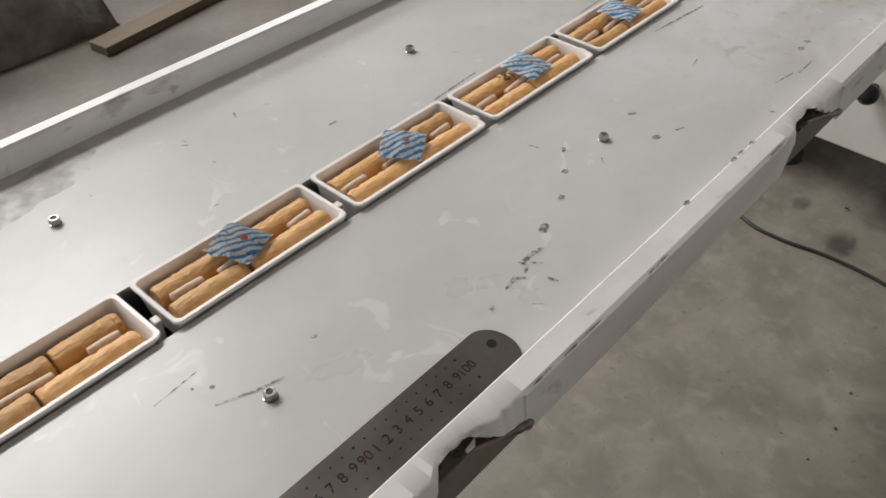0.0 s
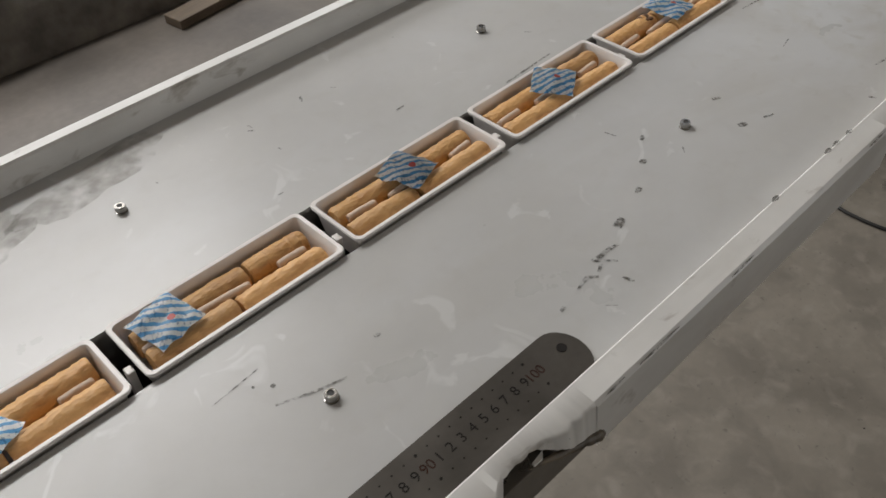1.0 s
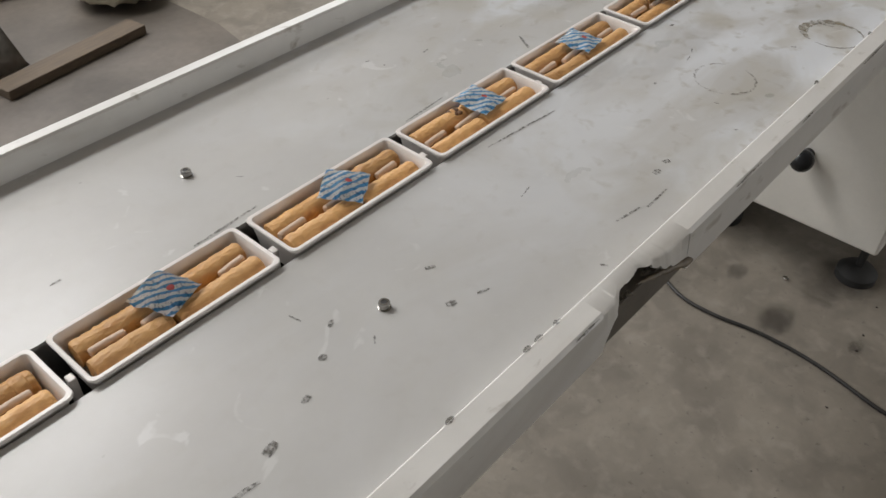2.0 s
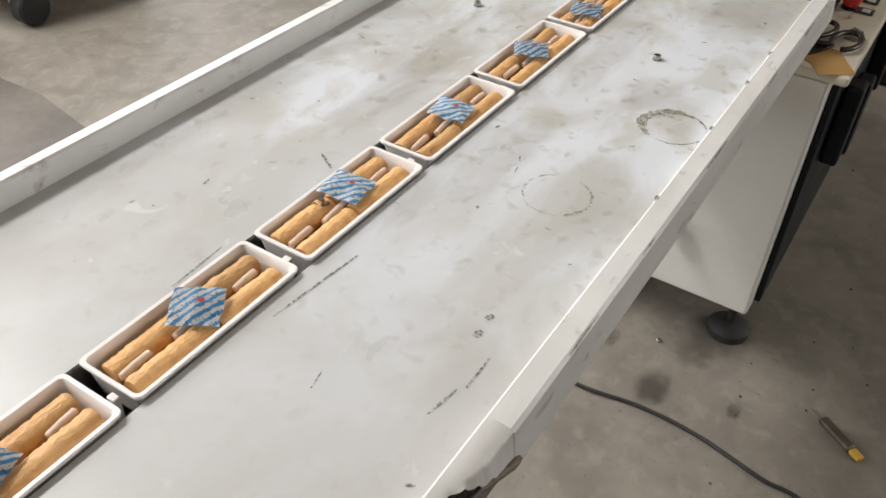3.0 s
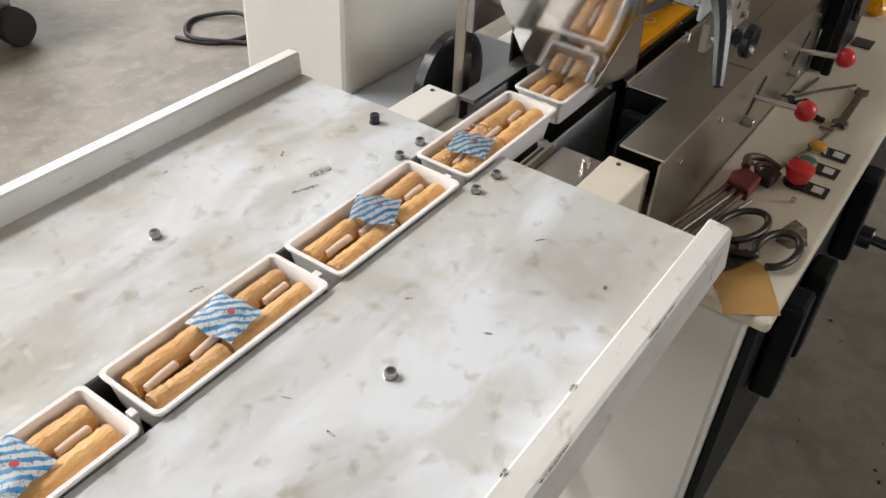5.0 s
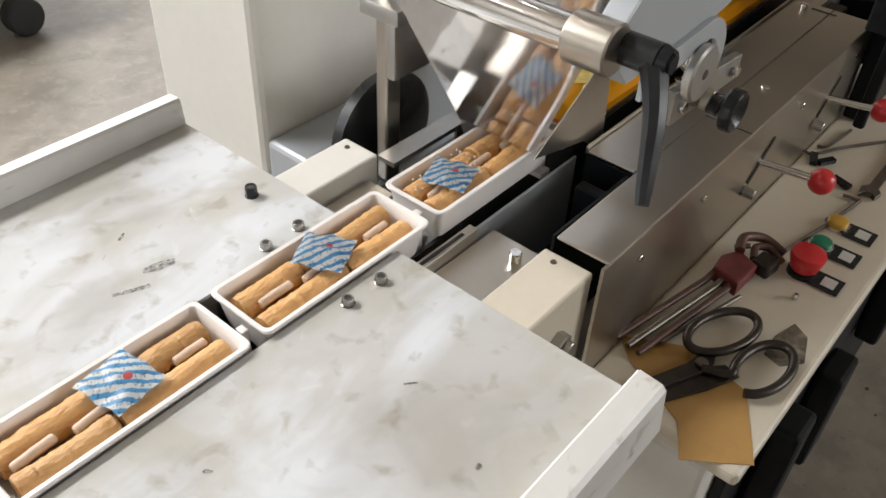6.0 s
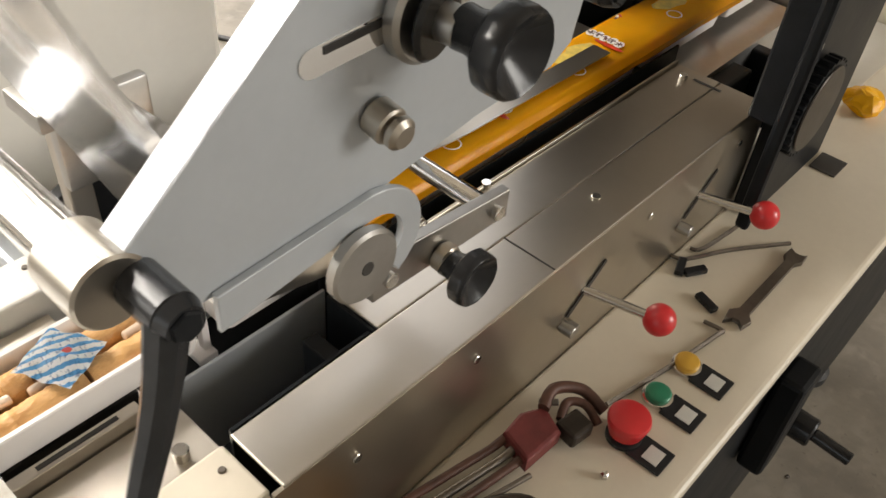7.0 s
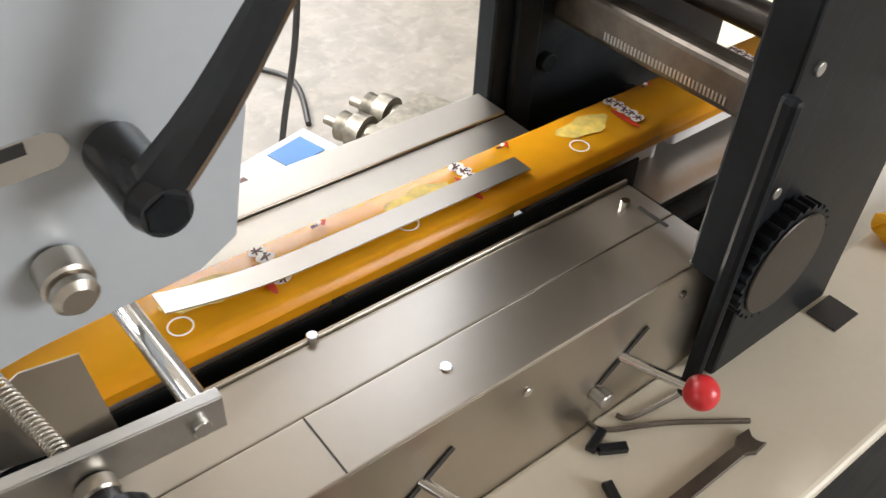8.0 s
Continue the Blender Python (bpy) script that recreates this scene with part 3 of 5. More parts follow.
for pts, w in (([(0.628, -0.073), (0.66, -0.078)], 0.003), ([(0.665, -0.083), (0.70, -0.082)], 0.003), ([(0.64, 0.082), (0.69, 0.078), (0.74, 0.073)], 0.003),
               ([(0.713, -0.061), (0.722, -0.062)], 0.008), ([(0.735, -0.058), (0.742, -0.061)], 0.007),
               ([(0.265, -0.034), (0.277, -0.031)], 0.010), ([(0.215, -0.055), (0.225, -0.050), (0.222, -0.045), (0.24, -0.045), (0.25, -0.047)], 0.005),
               ([(0.19, -0.055), (0.205, -0.052), (0.212, -0.058)], 0.004), ([(0.235, -0.058), (0.228, -0.05)], 0.003), ([(0.018, 0.006), (-0.004, 0.012), (-0.03, 0.022)], 0.003),
               ([(0.31, -0.02), (0.318, -0.018)], 0.007), ([(0.345, 0.002), (0.352, 0.0)], 0.007), ([(0.372, 0.02), (0.38, 0.024)], 0.004), ([(0.165, -0.06), (0.17, -0.059)], 0.005),
               ([(-0.023, 0.036), (-0.020, 0.037)], 0.004), ([(-0.06, 0.052), (-0.02, 0.056)], 0.002), ([(0.45, -0.03), (0.458, -0.034)], 0.006), ([(0.47, 0.01), (0.478, 0.006)], 0.005),
               ([(1.431, -0.077), (1.436, -0.077)], 0.006), ([(0.60, 0.01), (0.618, 0.014)], 0.002), ([(0.83, 0.175), (0.845, 0.20)], 0.004), ([(0.62, 0.172), (0.68, 0.176)], 0.003),
               ([(0.36, 0.172), (0.43, 0.176)], 0.003), ([(1.40, 0.222), (1.425, 0.215)], 0.009), ([(1.37, 0.215), (1.395, 0.205)], 0.006), ([(0.95, 0.03), (0.958, 0.034)], 0.003)):
    smear(pts if len(pts) > 2 else [pts[0], tuple((a + b) / 2 for a, b in zip(*pts)), pts[1]], w)
for k in range(46):
    x, y = random.uniform(-0.2, 1.5), random.choice((random.uniform(YR + 0.01, SR - 0.01), random.uniform(SL + 0.01, YL - 0.03)))
    a, n = random.uniform(0, 3.14), random.uniform(0.001, 0.006)
    smear([(x, y), (x + n * math.cos(a), y + n * math.sin(a)), (x + 2 * n * math.cos(a), y + 2 * n * math.sin(a))], random.uniform(0.001, 0.0035))


def blot(cx, cy, rx, ry, turn, mat):
    bm = B()
    pts = []
    for k in range(40):
        a = 2 * math.pi * k / 40
        w = 1 + 0.45 * noise.noise(Vector((math.cos(a) * 1.3 + cx * 7, math.sin(a) * 1.3 + cy * 7, 0.3))) + 0.2 * noise.noise(Vector((4 * math.cos(a) + cx, 4 * math.sin(a) + cy, 2)))
        x, y = rx * w * math.cos(a), ry * w * math.sin(a)
        pts.append(bm.verts.new((cx + x * math.cos(turn) - y * math.sin(turn), cy + x * math.sin(turn) + y * math.cos(turn), Z + 0.0004)))
    bm.faces.new(pts)
    return part("blot", bm, mat, table)


for cx, cy, rx, ry, turn, mat in ((0.0, 0.335, 0.08, 0.022, 0.2, WET), (-0.13, 0.315, 0.07, 0.028, 0.3, WET)):
    blot(cx, cy, rx, ry, turn, mat)

for x, y, rx, ry in ((0.95, 0.05, 0.13, 0.04), (1.22, 0.055, 0.16, 0.035), (1.42, -0.04, 0.10, 0.06), (1.10, 0.22, 0.28, 0.045), (1.16, -0.03, 0.07, 0.05), (0.84, 0.075, 0.07, 0.02), (1.44, 0.30, 0.09, 0.05), (1.36, 0.22, 0.05, 0.03)):
    bm = B()
    bm.faces.new([bm.verts.new((x + sx * rx, y + sy * ry, Z + 0.0003)) for sx, sy in ((-1, -1), (1, -1), (1, 1), (-1, 1))])
    part("grime", bm, GRIME, table, "faint brownish grime on the sheet")

# ---- steel ruler ----
ruler = thing("steel_ruler", "worn grey metre steel ruler lying against the table lip", "ruler")
ry0, ry1 = -0.1105, -0.0745 + 0.009
bm = B()
mid, hw = (ry0 + ry1) / 2, (ry1 - ry0) / 2
outline = [(-0.88, ry0), (0.134, ry0)] + [(0.134 + 0.018 * math.sin(radians(a)), mid - hw * math.cos(radians(a))) for a in range(15, 180, 15)] + [(0.134, ry1), (-0.88, ry1)]
prism(bm, outline, "z", Z + 0.0008, Z + 0.0022)
part("blade", bm, RULER, ruler)
bm = B()
rings(bm, [(0.138, -0.083, Z + 0.0022), (0.138, -0.083, Z + 0.0026)], [0.0038, 0.0038], 18)
part("hanging_hole", bm, INK, ruler, "dark hanging hole")


def letters(text, x, y, z, size, mat, parent, turn=0.0, name="numeral"):
    c = bpy.data.curves.new(name, "FONT")
    c.body, c.size, c.align_x, c.align_y, c.extrude = text, size, "CENTER", "CENTER", 0.0001
    c.materials.append(mat)
    ob = new(name, c)
    ob.parent = parent
    ob.matrix_basis = pose(x, y, z, 0, 0, turn)
    return ob


for k in range(0, 34):
    cm = 100 - k
    x = 0.108 - 0.01 * k
    for y in (-0.0735, -0.0965):
        bm = B()
        rings(bm, [(x, y, Z + 0.0022), (x, y, Z + 0.0025)], [0.0011 if cm % 10 == 0 else 0.0007] * 2, 8)
        part("mark", bm, INK, ruler)
    letters(str(cm) if cm % 10 == 0 else str(cm % 10), x, -0.085, Z + 0.0024, 0.0108, INK_RED if cm % 10 == 0 else INK, ruler)


# ---- trays of pastry ----
L_TRAY, W_TRAY, PITCH, SPEED, PHASE = 0.175, 0.0655, 0.186, 0.113, -0.006
RIM = Z + 0.006


def tray_loop(bm, l, w, r, z, n=5):
    out = []
    for cx, cy, a0 in ((l / 2 - r, w / 2 - r, 0), (-l / 2 + r, w / 2 - r, 90), (-l / 2 + r, -w / 2 + r, 180), (l / 2 - r, -w / 2 + r, 270)):
        for k in range(n + 1):
            a = radians(a0 + 90 * k / n)
            out.append(bm.verts.new((cx + r * math.cos(a), cy + r * math.sin(a), z)))
    return out


def tray_mesh():
    bm = B()
    spec = [(L_TRAY - 0.014, W_TRAY - 0.014, 0.006, -0.032), (L_TRAY - 0.006, W_TRAY - 0.006, 0.006, -0.004), (L_TRAY - 0.0015, W_TRAY - 0.0015, 0.006, -0.0035), (L_TRAY, W_TRAY, 0.006, -0.001),
            (L_TRAY - 0.0012, W_TRAY - 0.0012, 0.006, 0.0003), (L_TRAY - 0.0075, W_TRAY - 0.0075, 0.005, 0.0), (L_TRAY - 0.0095, W_TRAY - 0.0095, 0.005, -0.002), (L_TRAY - 0.017, W_TRAY - 0.017, 0.005, -0.030)]
    loops = [tray_loop(bm, *s) for s in spec]
    for a, b in zip(loops, loops[1:]):
        n = len(a)
        for k in range(n):
            bm.faces.new((a[k], a[(k + 1) % n], b[(k + 1) % n], b[k]))
    bm.faces.new(loops[0][::-1])
    bm.faces.new(loops[-1])
    return bm


def roll_mesh(length, r, seed):
    """A baked roll along x: uneven, slightly bent, with a spiral seam and crumbly ends."""
    bm = B()
    rnd = random.Random(seed)
    n = 34
    cs, rs = [], []
    bend = rnd.uniform(-0.0015, 0.0015)
    for k in range(n + 1):
        u = k / n
        cs.append((length * (u - 0.5), bend * math.sin(math.pi * u) + 0.0004 * rnd.uniform(-1, 1), 0.0006 * rnd.uniform(-1, 1)))
        end = min(u, 1 - u) * n
        rs.append(r * (0.90 if end < 0.5 else 1) * rnd.uniform(0.985, 1.015))
    rings(bm, cs, rs, 18, axis=(1, 0, 0))
    for v in bm.verts:
        q = v.co * 90 + Vector((seed * 3.1, 0, 0))
        v.co += noise.noise_vector(q) * 0.0004 + noise.noise_vector(q * 3.1) * 0.00022
        if noise.noise(v.co * 55 + Vector((0, seed * 1.7, 0))) > 0.42:
            v.co.z -= 0.0005
    return bm


def packet_mesh(seed, size=0.042):
    rnd = random.Random(seed)
    bm = B()
    n = 12
    grid = []
    for i in range(n + 1):
        row = []
        for j in range(n + 1):
            u, v = i / n, j / n
            puff = 0.0032 * (math.sin(math.pi * u) * math.sin(math.pi * v)) ** 0.5 if 0 < i < n and 0 < j < n else 0
            z = puff + 0.0030 * noise.noise(Vector((u * 3.2 + seed, v * 3.2, seed))) + 0.0012 * noise.noise(Vector((u * 9, v * 9 + seed, 2))) + 0.0004 * rnd.uniform(-1, 1)
            pull = 1 - 0.10 * abs(u - 0.5) * abs(noise.noise(Vector((seed, v * 2, 1)))) * 2 - 0.12 * (abs(v - 0.5) * 2) ** 2 * abs(noise.noise(Vector((u * 2.5, seed, 5))))
            row.append(bm.verts.new(((u - 0.5) * size * pull, (v - 0.5) * size * pull, z)))
        grid.append(row)
    for i in range(n):
        for j in range(n):
            bm.faces.new((grid[i][j], grid[i + 1][j], grid[i + 1][j + 1], grid[i][j + 1]))
    bmesh.ops.solidify(bm, geom=list(bm.faces), thickness=0.0008)
    return bm


trays = []
TRAY_DATA = None
# where the packet lies in a tray: way along, way across, turn
PACKETS = {-1: (0.20, 0.004, 12), 0: (0.50, 0.005, 22), 1: (0.52, 0.002, 35), 2: (0.58, 0.006, 8), 3: (0.54, 0.003, 10), 4: (0.50, 0.002, 28), 5: (0.28, -0.002, 18), 6: (0.5, 0.002, 25), 7: (0.45, 0.0, 15)}


def packed_tray(k):
    global TRAY_DATA
    rnd = random.Random(100 + k)
    t = thing("food_tray", "white tray of golden-brown pastry rolls with a blue striped packet", "food tray", group="trays on the conveyor")
    if TRAY_DATA is None:
        body = part("tray_body", tray_mesh(), TRAY, t, "white thermoformed tray", smooth=True)
        TRAY_DATA = body.data
    else:
        body = new("tray_body", TRAY_DATA)
        body.parent = t
        body["label"] = "white thermoformed tray"
    inner = L_TRAY - 0.020
    for s in (1, -1):
        split = rnd.choice((0.36, 0.46, 0.55, 0.64)) + rnd.uniform(-0.03, 0.03)
        lens = [inner * split - 0.002, inner * (1 - split) - 0.002]
        x = -inner / 2
        for j, ln in enumerate(lens):
            r = rnd.uniform(0.0103, 0.0111)
            part("pastry_roll", roll_mesh(ln, r, k * 7 + j * 3 + (s > 0)), PASTRY, t, "ridged golden-brown baked roll", smooth=True,
                 m=pose(x + ln / 2 + 0.001, s * 0.0132 + rnd.uniform(-0.0008, 0.0008), -0.0135 + rnd.uniform(-0.001, 0.0015), rnd.uniform(0, 360), 0, rnd.uniform(-2, 2)))
            x += ln + 0.003
    for x, ln in ((-0.056, 0.030), (-0.006, 0.046), (0.056, 0.026)):
        bm = B()
        rings(bm, [(-ln / 2, 0, 0), (-ln / 2 + 0.001, 0, 0), (0, 0.0004, 0), (ln / 2 - 0.001, 0, 0), (ln / 2, 0, 0)], [0.0026, 0.0036, 0.0037, 0.0036, 0.0026], 10, axis=(1, 0, 0))
        part("sugar_stick", bm, STICK, t, "pale thin stick", smooth=True, m=pose(x + rnd.uniform(-0.006, 0.006), rnd.uniform(-0.0015, 0.0015), -0.0080, 0, rnd.uniform(-3, 3), rnd.uniform(-2, 7)))
    if k == 2:
        for j in range(7):
            bm = shell(ball(B(), (rnd.uniform(-0.009, 0.009), rnd.uniform(-0.0045, 0.0045), 0), rnd.uniform(0.0032, 0.0052), 0.5, 10, 6), 0.0016)
            part("filling", bm, CRACK if j < 5 else PASTRY, t, "dark broken filling", smooth=True, m=pose(-0.020, 0.0130, -0.0030))
    if k == 5:
        for j in range(60):
            bm = ball(B(), (0, 0, 0), 0.0013, 0.7, 6, 4)
            part("sesame_seed", bm, STICK, t, m=pose(rnd.uniform(-0.075, 0.0), rnd.uniform(-0.02, 0.02), 0.0005, 0, 0, 0))
    u, v, turn = PACKETS.get(k, (rnd.uniform(0.45, 0.58), rnd.uniform(-0.002, 0.006), rnd.uniform(5, 35)))
    part("absorber_packet", packet_mesh(k + 20), PACKET, t, "blue and white striped absorber packet", smooth=True,
         m=pose((u - 0.5) * L_TRAY, v, 0.002, rnd.uniform(-2, 4), rnd.uniform(-3, 3), turn))
    trays.append((k, t))


for k in range(-6, 11):
    packed_tray(k)

pushers = []
for k in range(-6, 9):
    p = thing("pusher", "small pale pusher finger of the conveyor chain", "pusher", group="conveyor pushers")
    bm = B()
    box(bm, -0.003, 0.003, -0.004, 0.004, -0.052, -0.004, 0.001)
    box(bm, -0.012, 0.004, -0.010, 0.010, -0.056, -0.050, 0.001)
    part("finger", bm, TRAY, p)
    pushers.append((k, p))

# ---- wrapping machine ----
machine = thing("wrapping_machine", "cream and stainless flow-wrapping machine with open control shelf", "packaging machine")
SH = 0.68                        # shelf height
bm = B()
box(bm, 1.66, 2.95, -0.16, 0.245, 0.147, SH - 0.02, 0.006)
part("cabinet", bm, WHITE, machine, "cream enamelled cabinet")
bm = B()
box(bm, 1.655, 2.95, -0.186, -0.029, SH - 0.018, SH, 0.006, 3)
part("shelf", bm, CREAM, machine, "cream enamelled shelf with a rounded edge")
# solid black panel in place of the shade inside the open front
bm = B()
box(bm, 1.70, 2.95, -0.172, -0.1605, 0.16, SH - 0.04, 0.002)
part("front_shade", bm, BLACKPAINT_SHADE, machine, "black panel standing in for the shaded open front")
for x, w, z in ((1.80, 0.05, 0.52), (1.98, 0.06, 0.45), (2.2, 0.05, 0.5)):
    bm = B()
    box(bm, x, x + w, -0.205, -0.173, z - 0.08, z + 0.08, 0.006)
    part("drive_box", bm, BLACKPAINT_SHADE, machine, "black drive housing")
bm = B()
rod(bm, (2.33, -0.17, 0.40), (2.33, -0.225, 0.40), 0.020)
rod(bm, (2.33, -0.225, 0.40), (2.33, -0.275, 0.396), 0.009)
part("crank_handle", bm, BLACK, machine, "black handle", smooth=True)
for x in (1.765, 2.85):
    for y in (-0.125, 0.20):
        bm = B()
        rings(bm, [(x, y, 0.0), (x, y, 0.018), (x, y, 0.03), (x, y, 0.034)], [0.044, 0.044, 0.032, 0.012], 24)
        rod(bm, (x, y, 0.03), (x, y, 0.150), 0.009)
        part("levelling_foot", bm, RUBBER, machine, "black round levelling foot", smooth=True)
# black ball added in place of the dark hole in the end panel
bm = B()
rod(bm, (1.661, 0.035, 0.315), (1.635, 0.035, 0.315), 0.012)
ball(bm, (1.625, 0.035, 0.315), 0.024, 1.0)
part("panel_dark_ball", bm, BLACK, machine, "black ball standing in for a dark hole in the end panel", smooth=True)
# rear column
bm = B()
box(bm, 1.66, 1.94, 0.40, 0.585, 0.0, 1.75, 0.008)
part("rear_column", bm, WHITE, machine, "white enamelled column")
bm = B()
box(bm, 1.662, 1.94, 0.2475, 0.3985, 0.115, 0.74, 0.006)
part("rear_bed", bm, CAST, machine, "grey rear bed")
bm = B()
rings(bm, [(1.735, 0.299, 0.765), (1.735, 0.285, 0.765), (1.735, 0.28, 0.765)], [0.068, 0.07, 0.06], 36)
part("dark_wheel", bm, BLACK, machine, "black round wheel", smooth=True)

# infeed bridge: two cream covers and steel slides
for y0, y1, x1 in ((-0.020, 0.0285, 1.66), (0.228, 0.272, 1.663)):
    bm = B()
    box(bm, 1.40, x1, y0, y1, 0.70, 0.80, 0.0025)
    part("side_cover", bm, CREAM if y0 < 0 else WHITE, machine, "pale folded cover")
    bm = B()
    rings(bm, [(x1 - 0.012, (y0 + y1) / 2 + 0.008, 0.80), (x1 - 0.012, (y0 + y1) / 2 + 0.008, 0.8015)], [0.0028, 0.0022], 12)
    part("cover_screw", bm, TOOL, machine)
bm = B()
rod(bm, (1.615, -0.019, 0.755), (1.615, -0.030, 0.755), 0.010, 6)
rod(bm, (1.615, -0.030, 0.755), (1.615, -0.036, 0.755), 0.006)
part("hex_bolt", bm, STEEL_DULL, machine, "hexagon bolt")
bm = B()
box(bm, 1.50, 1.662, 0.032, 0.085, 0.780, 0.787, 0.001)
part("slide_plate", bm, STEEL, machine, "bright steel slide plate")
bm = B()
box(bm, 1.50, 1.645, 0.177, 0.222, 0.775, 0.782, 0.001)
part("slide_plate", bm, STEEL, machine, "bright steel slide plate")
for y0, y1 in ((0.086, 0.0955), (0.166, 0.1755)):
    bm = B()
    box(bm, 1.45, 1.64, y0, y1, 0.776, 0.800, 0.001)
    part("guide_rail", bm, STEEL, machine, "slotted steel guide rail")
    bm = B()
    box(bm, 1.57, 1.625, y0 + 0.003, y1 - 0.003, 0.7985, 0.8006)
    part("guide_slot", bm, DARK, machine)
bm = B()
rod(bm, (1.640, 0.045, 0.787), (1.640, 0.045, 0.797), 0.0055)
part("cover_screw", bm, CHROME, machine, smooth=True)
# bed coloured black to put the depth's shade under the trays and tube
bm = B()
box(bm, 1.45, 2.29, 0.029, 0.2275, 0.661, 0.675)
part("inner_bed", bm, BLACKPAINT_SHADE, machine, "inner bed blackened for the shade down in the well")
bm = B()
box(bm, 1.56, 1.66, 0.100, 0.160, 0.752, 0.757)
part("slide_bed", bm, STEEL_DULL, machine)

# stainless deck right of the film tube, with an open well
DK = 0.815
bm = B()
box(bm, 1.662, 2.29, -0.031, 0.0205, DK - 0.003, DK, 0.001)
part("deck", bm, STEEL, machine, "brushed stainless deck")
bm = B()
box(bm, 1.79, 2.29, 0.0215, 0.072, DK - 0.003, DK, 0.001)
part("deck", bm, STEEL, machine, "brushed stainless deck")
bm = B()
box(bm, 1.79, 2.29, 0.0725, 0.0755, DK - 0.004, DK + 0.004, 0.001)
part("deck_lip", bm, STEEL, machine, "upturned stainless lip")
bm = B()
box(bm, 1.655, 2.30, -0.031, -0.028, SH, DK - 0.003)
part("deck_side", bm, STEEL, machine, "brushed stainless side panel")
for y0, y1, z0, z1 in ((0.1665, 0.2030, DK + 0.010, DK + 0.013), (0.2035, 0.243, DK + 0.013, DK + 0.016)):
    bm = B()
    box(bm, 1.80, 2.26, y0, y1, z0, z1, 0.001)
    part("deck", bm, STEEL, machine, "bright stainless deck")
bm = B()
box(bm, 1.80, 2.26, 0.240, 0.243, DK - 0.08, DK + 0.0115)
part("deck_side", bm, STEEL, machine)
bm = B()
box(bm, 1.662, 1.80, 0.206, 0.2275, DK - 0.02, DK - 0.015)
part("deck", bm, STEEL_DULL, machine)
# well walls are black too, carrying the shade of the open well
for x in (1.79,):
    bm = B()
    box(bm, x - 0.003, x, 0.0215, 0.072, 0.70, DK - 0.0035)
    part("well_wall", bm, BLACKPAINT_SHADE, machine)
bm = B()
box(bm, 1.665, 1.785, 0.024, 0.0265, 0.70, DK - 0.0035)
part("well_wall", bm, BLACKPAINT_SHADE, machine)
bm = B()
box(bm, 1.67, 1.76, 0.034, 0.046, 0.735, 0.742, 0.001)
rod(bm, (1.70, 0.04, 0.742), (1.70, 0.04, 0.747), 0.005)
part("sensor_bracket", bm, STEEL, machine, "small steel sensor bracket")
bm = B()
box(bm, 1.60, 1.80, 0.0885, 0.0915, 0.70, 0.797, 0.001)
part("side_guide", bm, CAST, machine, "grey side guide below the trays")
bm = B()
box(bm, 1.664, 1.785, 0.060, 0.072, 0.700, 0.712, 0.001)
chain = part("chain_rail", bm, BLACKPAINT_SHADE, machine, "black oily chain rail")
for k in range(9):
    bm = B()
    rod(bm, (1.672 + 0.013 * k, 0.066, 0.712), (1.672 + 0.013 * k, 0.066, 0.719), 0.0045, 10)
    part("link", bm, BLACK, chain, smooth=True)
bm = B()
box(bm, 1.752, 1.766, 0.03, 0.06, 0.71, 0.80, 0.002)
part("post", bm, BLACKPAINT_SHADE, machine)
for x, y in ((1.970, 0.0735), (2.264, 0.052), (2.03, -0.0), ):
    bm = B()
    rod(bm, (x, y, DK), (x, y, DK + (0.006 if y > 0.02 else 0.002)), 0.0045, 12)
    part("deck_screw", bm, CHROME, machine, smooth=True)
bm = B()
box(bm, 2.271, 2.2745, 0.012, 0.044, DK + 0.0002, DK + 0.0008)
part("deck_slot", bm, DARK, machine)
bm = B()
box(bm, 1.930, 1.9312, -0.0305, 0.0205, DK + 0.0001, DK + 0.0006)
part("deck_seam", bm, DARK, machine)
for x in (1.72, 1.84, 2.08, 2.25):
    bm = B()
    rod(bm, (x, -0.031, 0.785), (x, -0.0335, 0.785), 0.004, 12)
    part("side_screw", bm, CHROME, machine, smooth=True)


def ball_lever(base, end):
    b, e = Vector(base), Vector(end)
    bm = B()
    rod(bm, b, e, 0.0045, 14)
    lever = part("lever", bm, CHROME, machine, "thin chrome lever", smooth=True)
    bm = B()
    ball(bm, e, 0.0145, 1.0, 24, 16)
    part("lever_ball", bm, RED, lever, "glossy red ball", smooth=True)
    bm = B()
    pts = [(b.x - 0.022, b.z - 0.016), (b.x - 0.017, b.z - 0.020), (b.x + 0.03, b.z + 0.017), (b.x + 0.027, b.z + 0.021)]
    prism(bm, pts, "y", -0.0325, -0.0315)
    part("lever_slot", bm, DARK, machine, "dark slanted slot")
    bm = B()
    rod(bm, (b.x - 0.024, -0.031, b.z - 0.025), (b.x - 0.024, -0.045, b.z - 0.025), 0.006, 14)
    rod(bm, (b.x - 0.012, -0.031, b.z - 0.033), (b.x - 0.012, -0.041, b.z - 0.033), 0.005, 14)
    part("lever_stop", bm, STEEL_DULL, machine, smooth=True)


ball_lever((1.9856, -0.022, 0.7546), (2.015, -0.093, 0.7444))
ball_lever((2.185, -0.022, 0.7506), (2.2145, -0.0915, 0.7462))


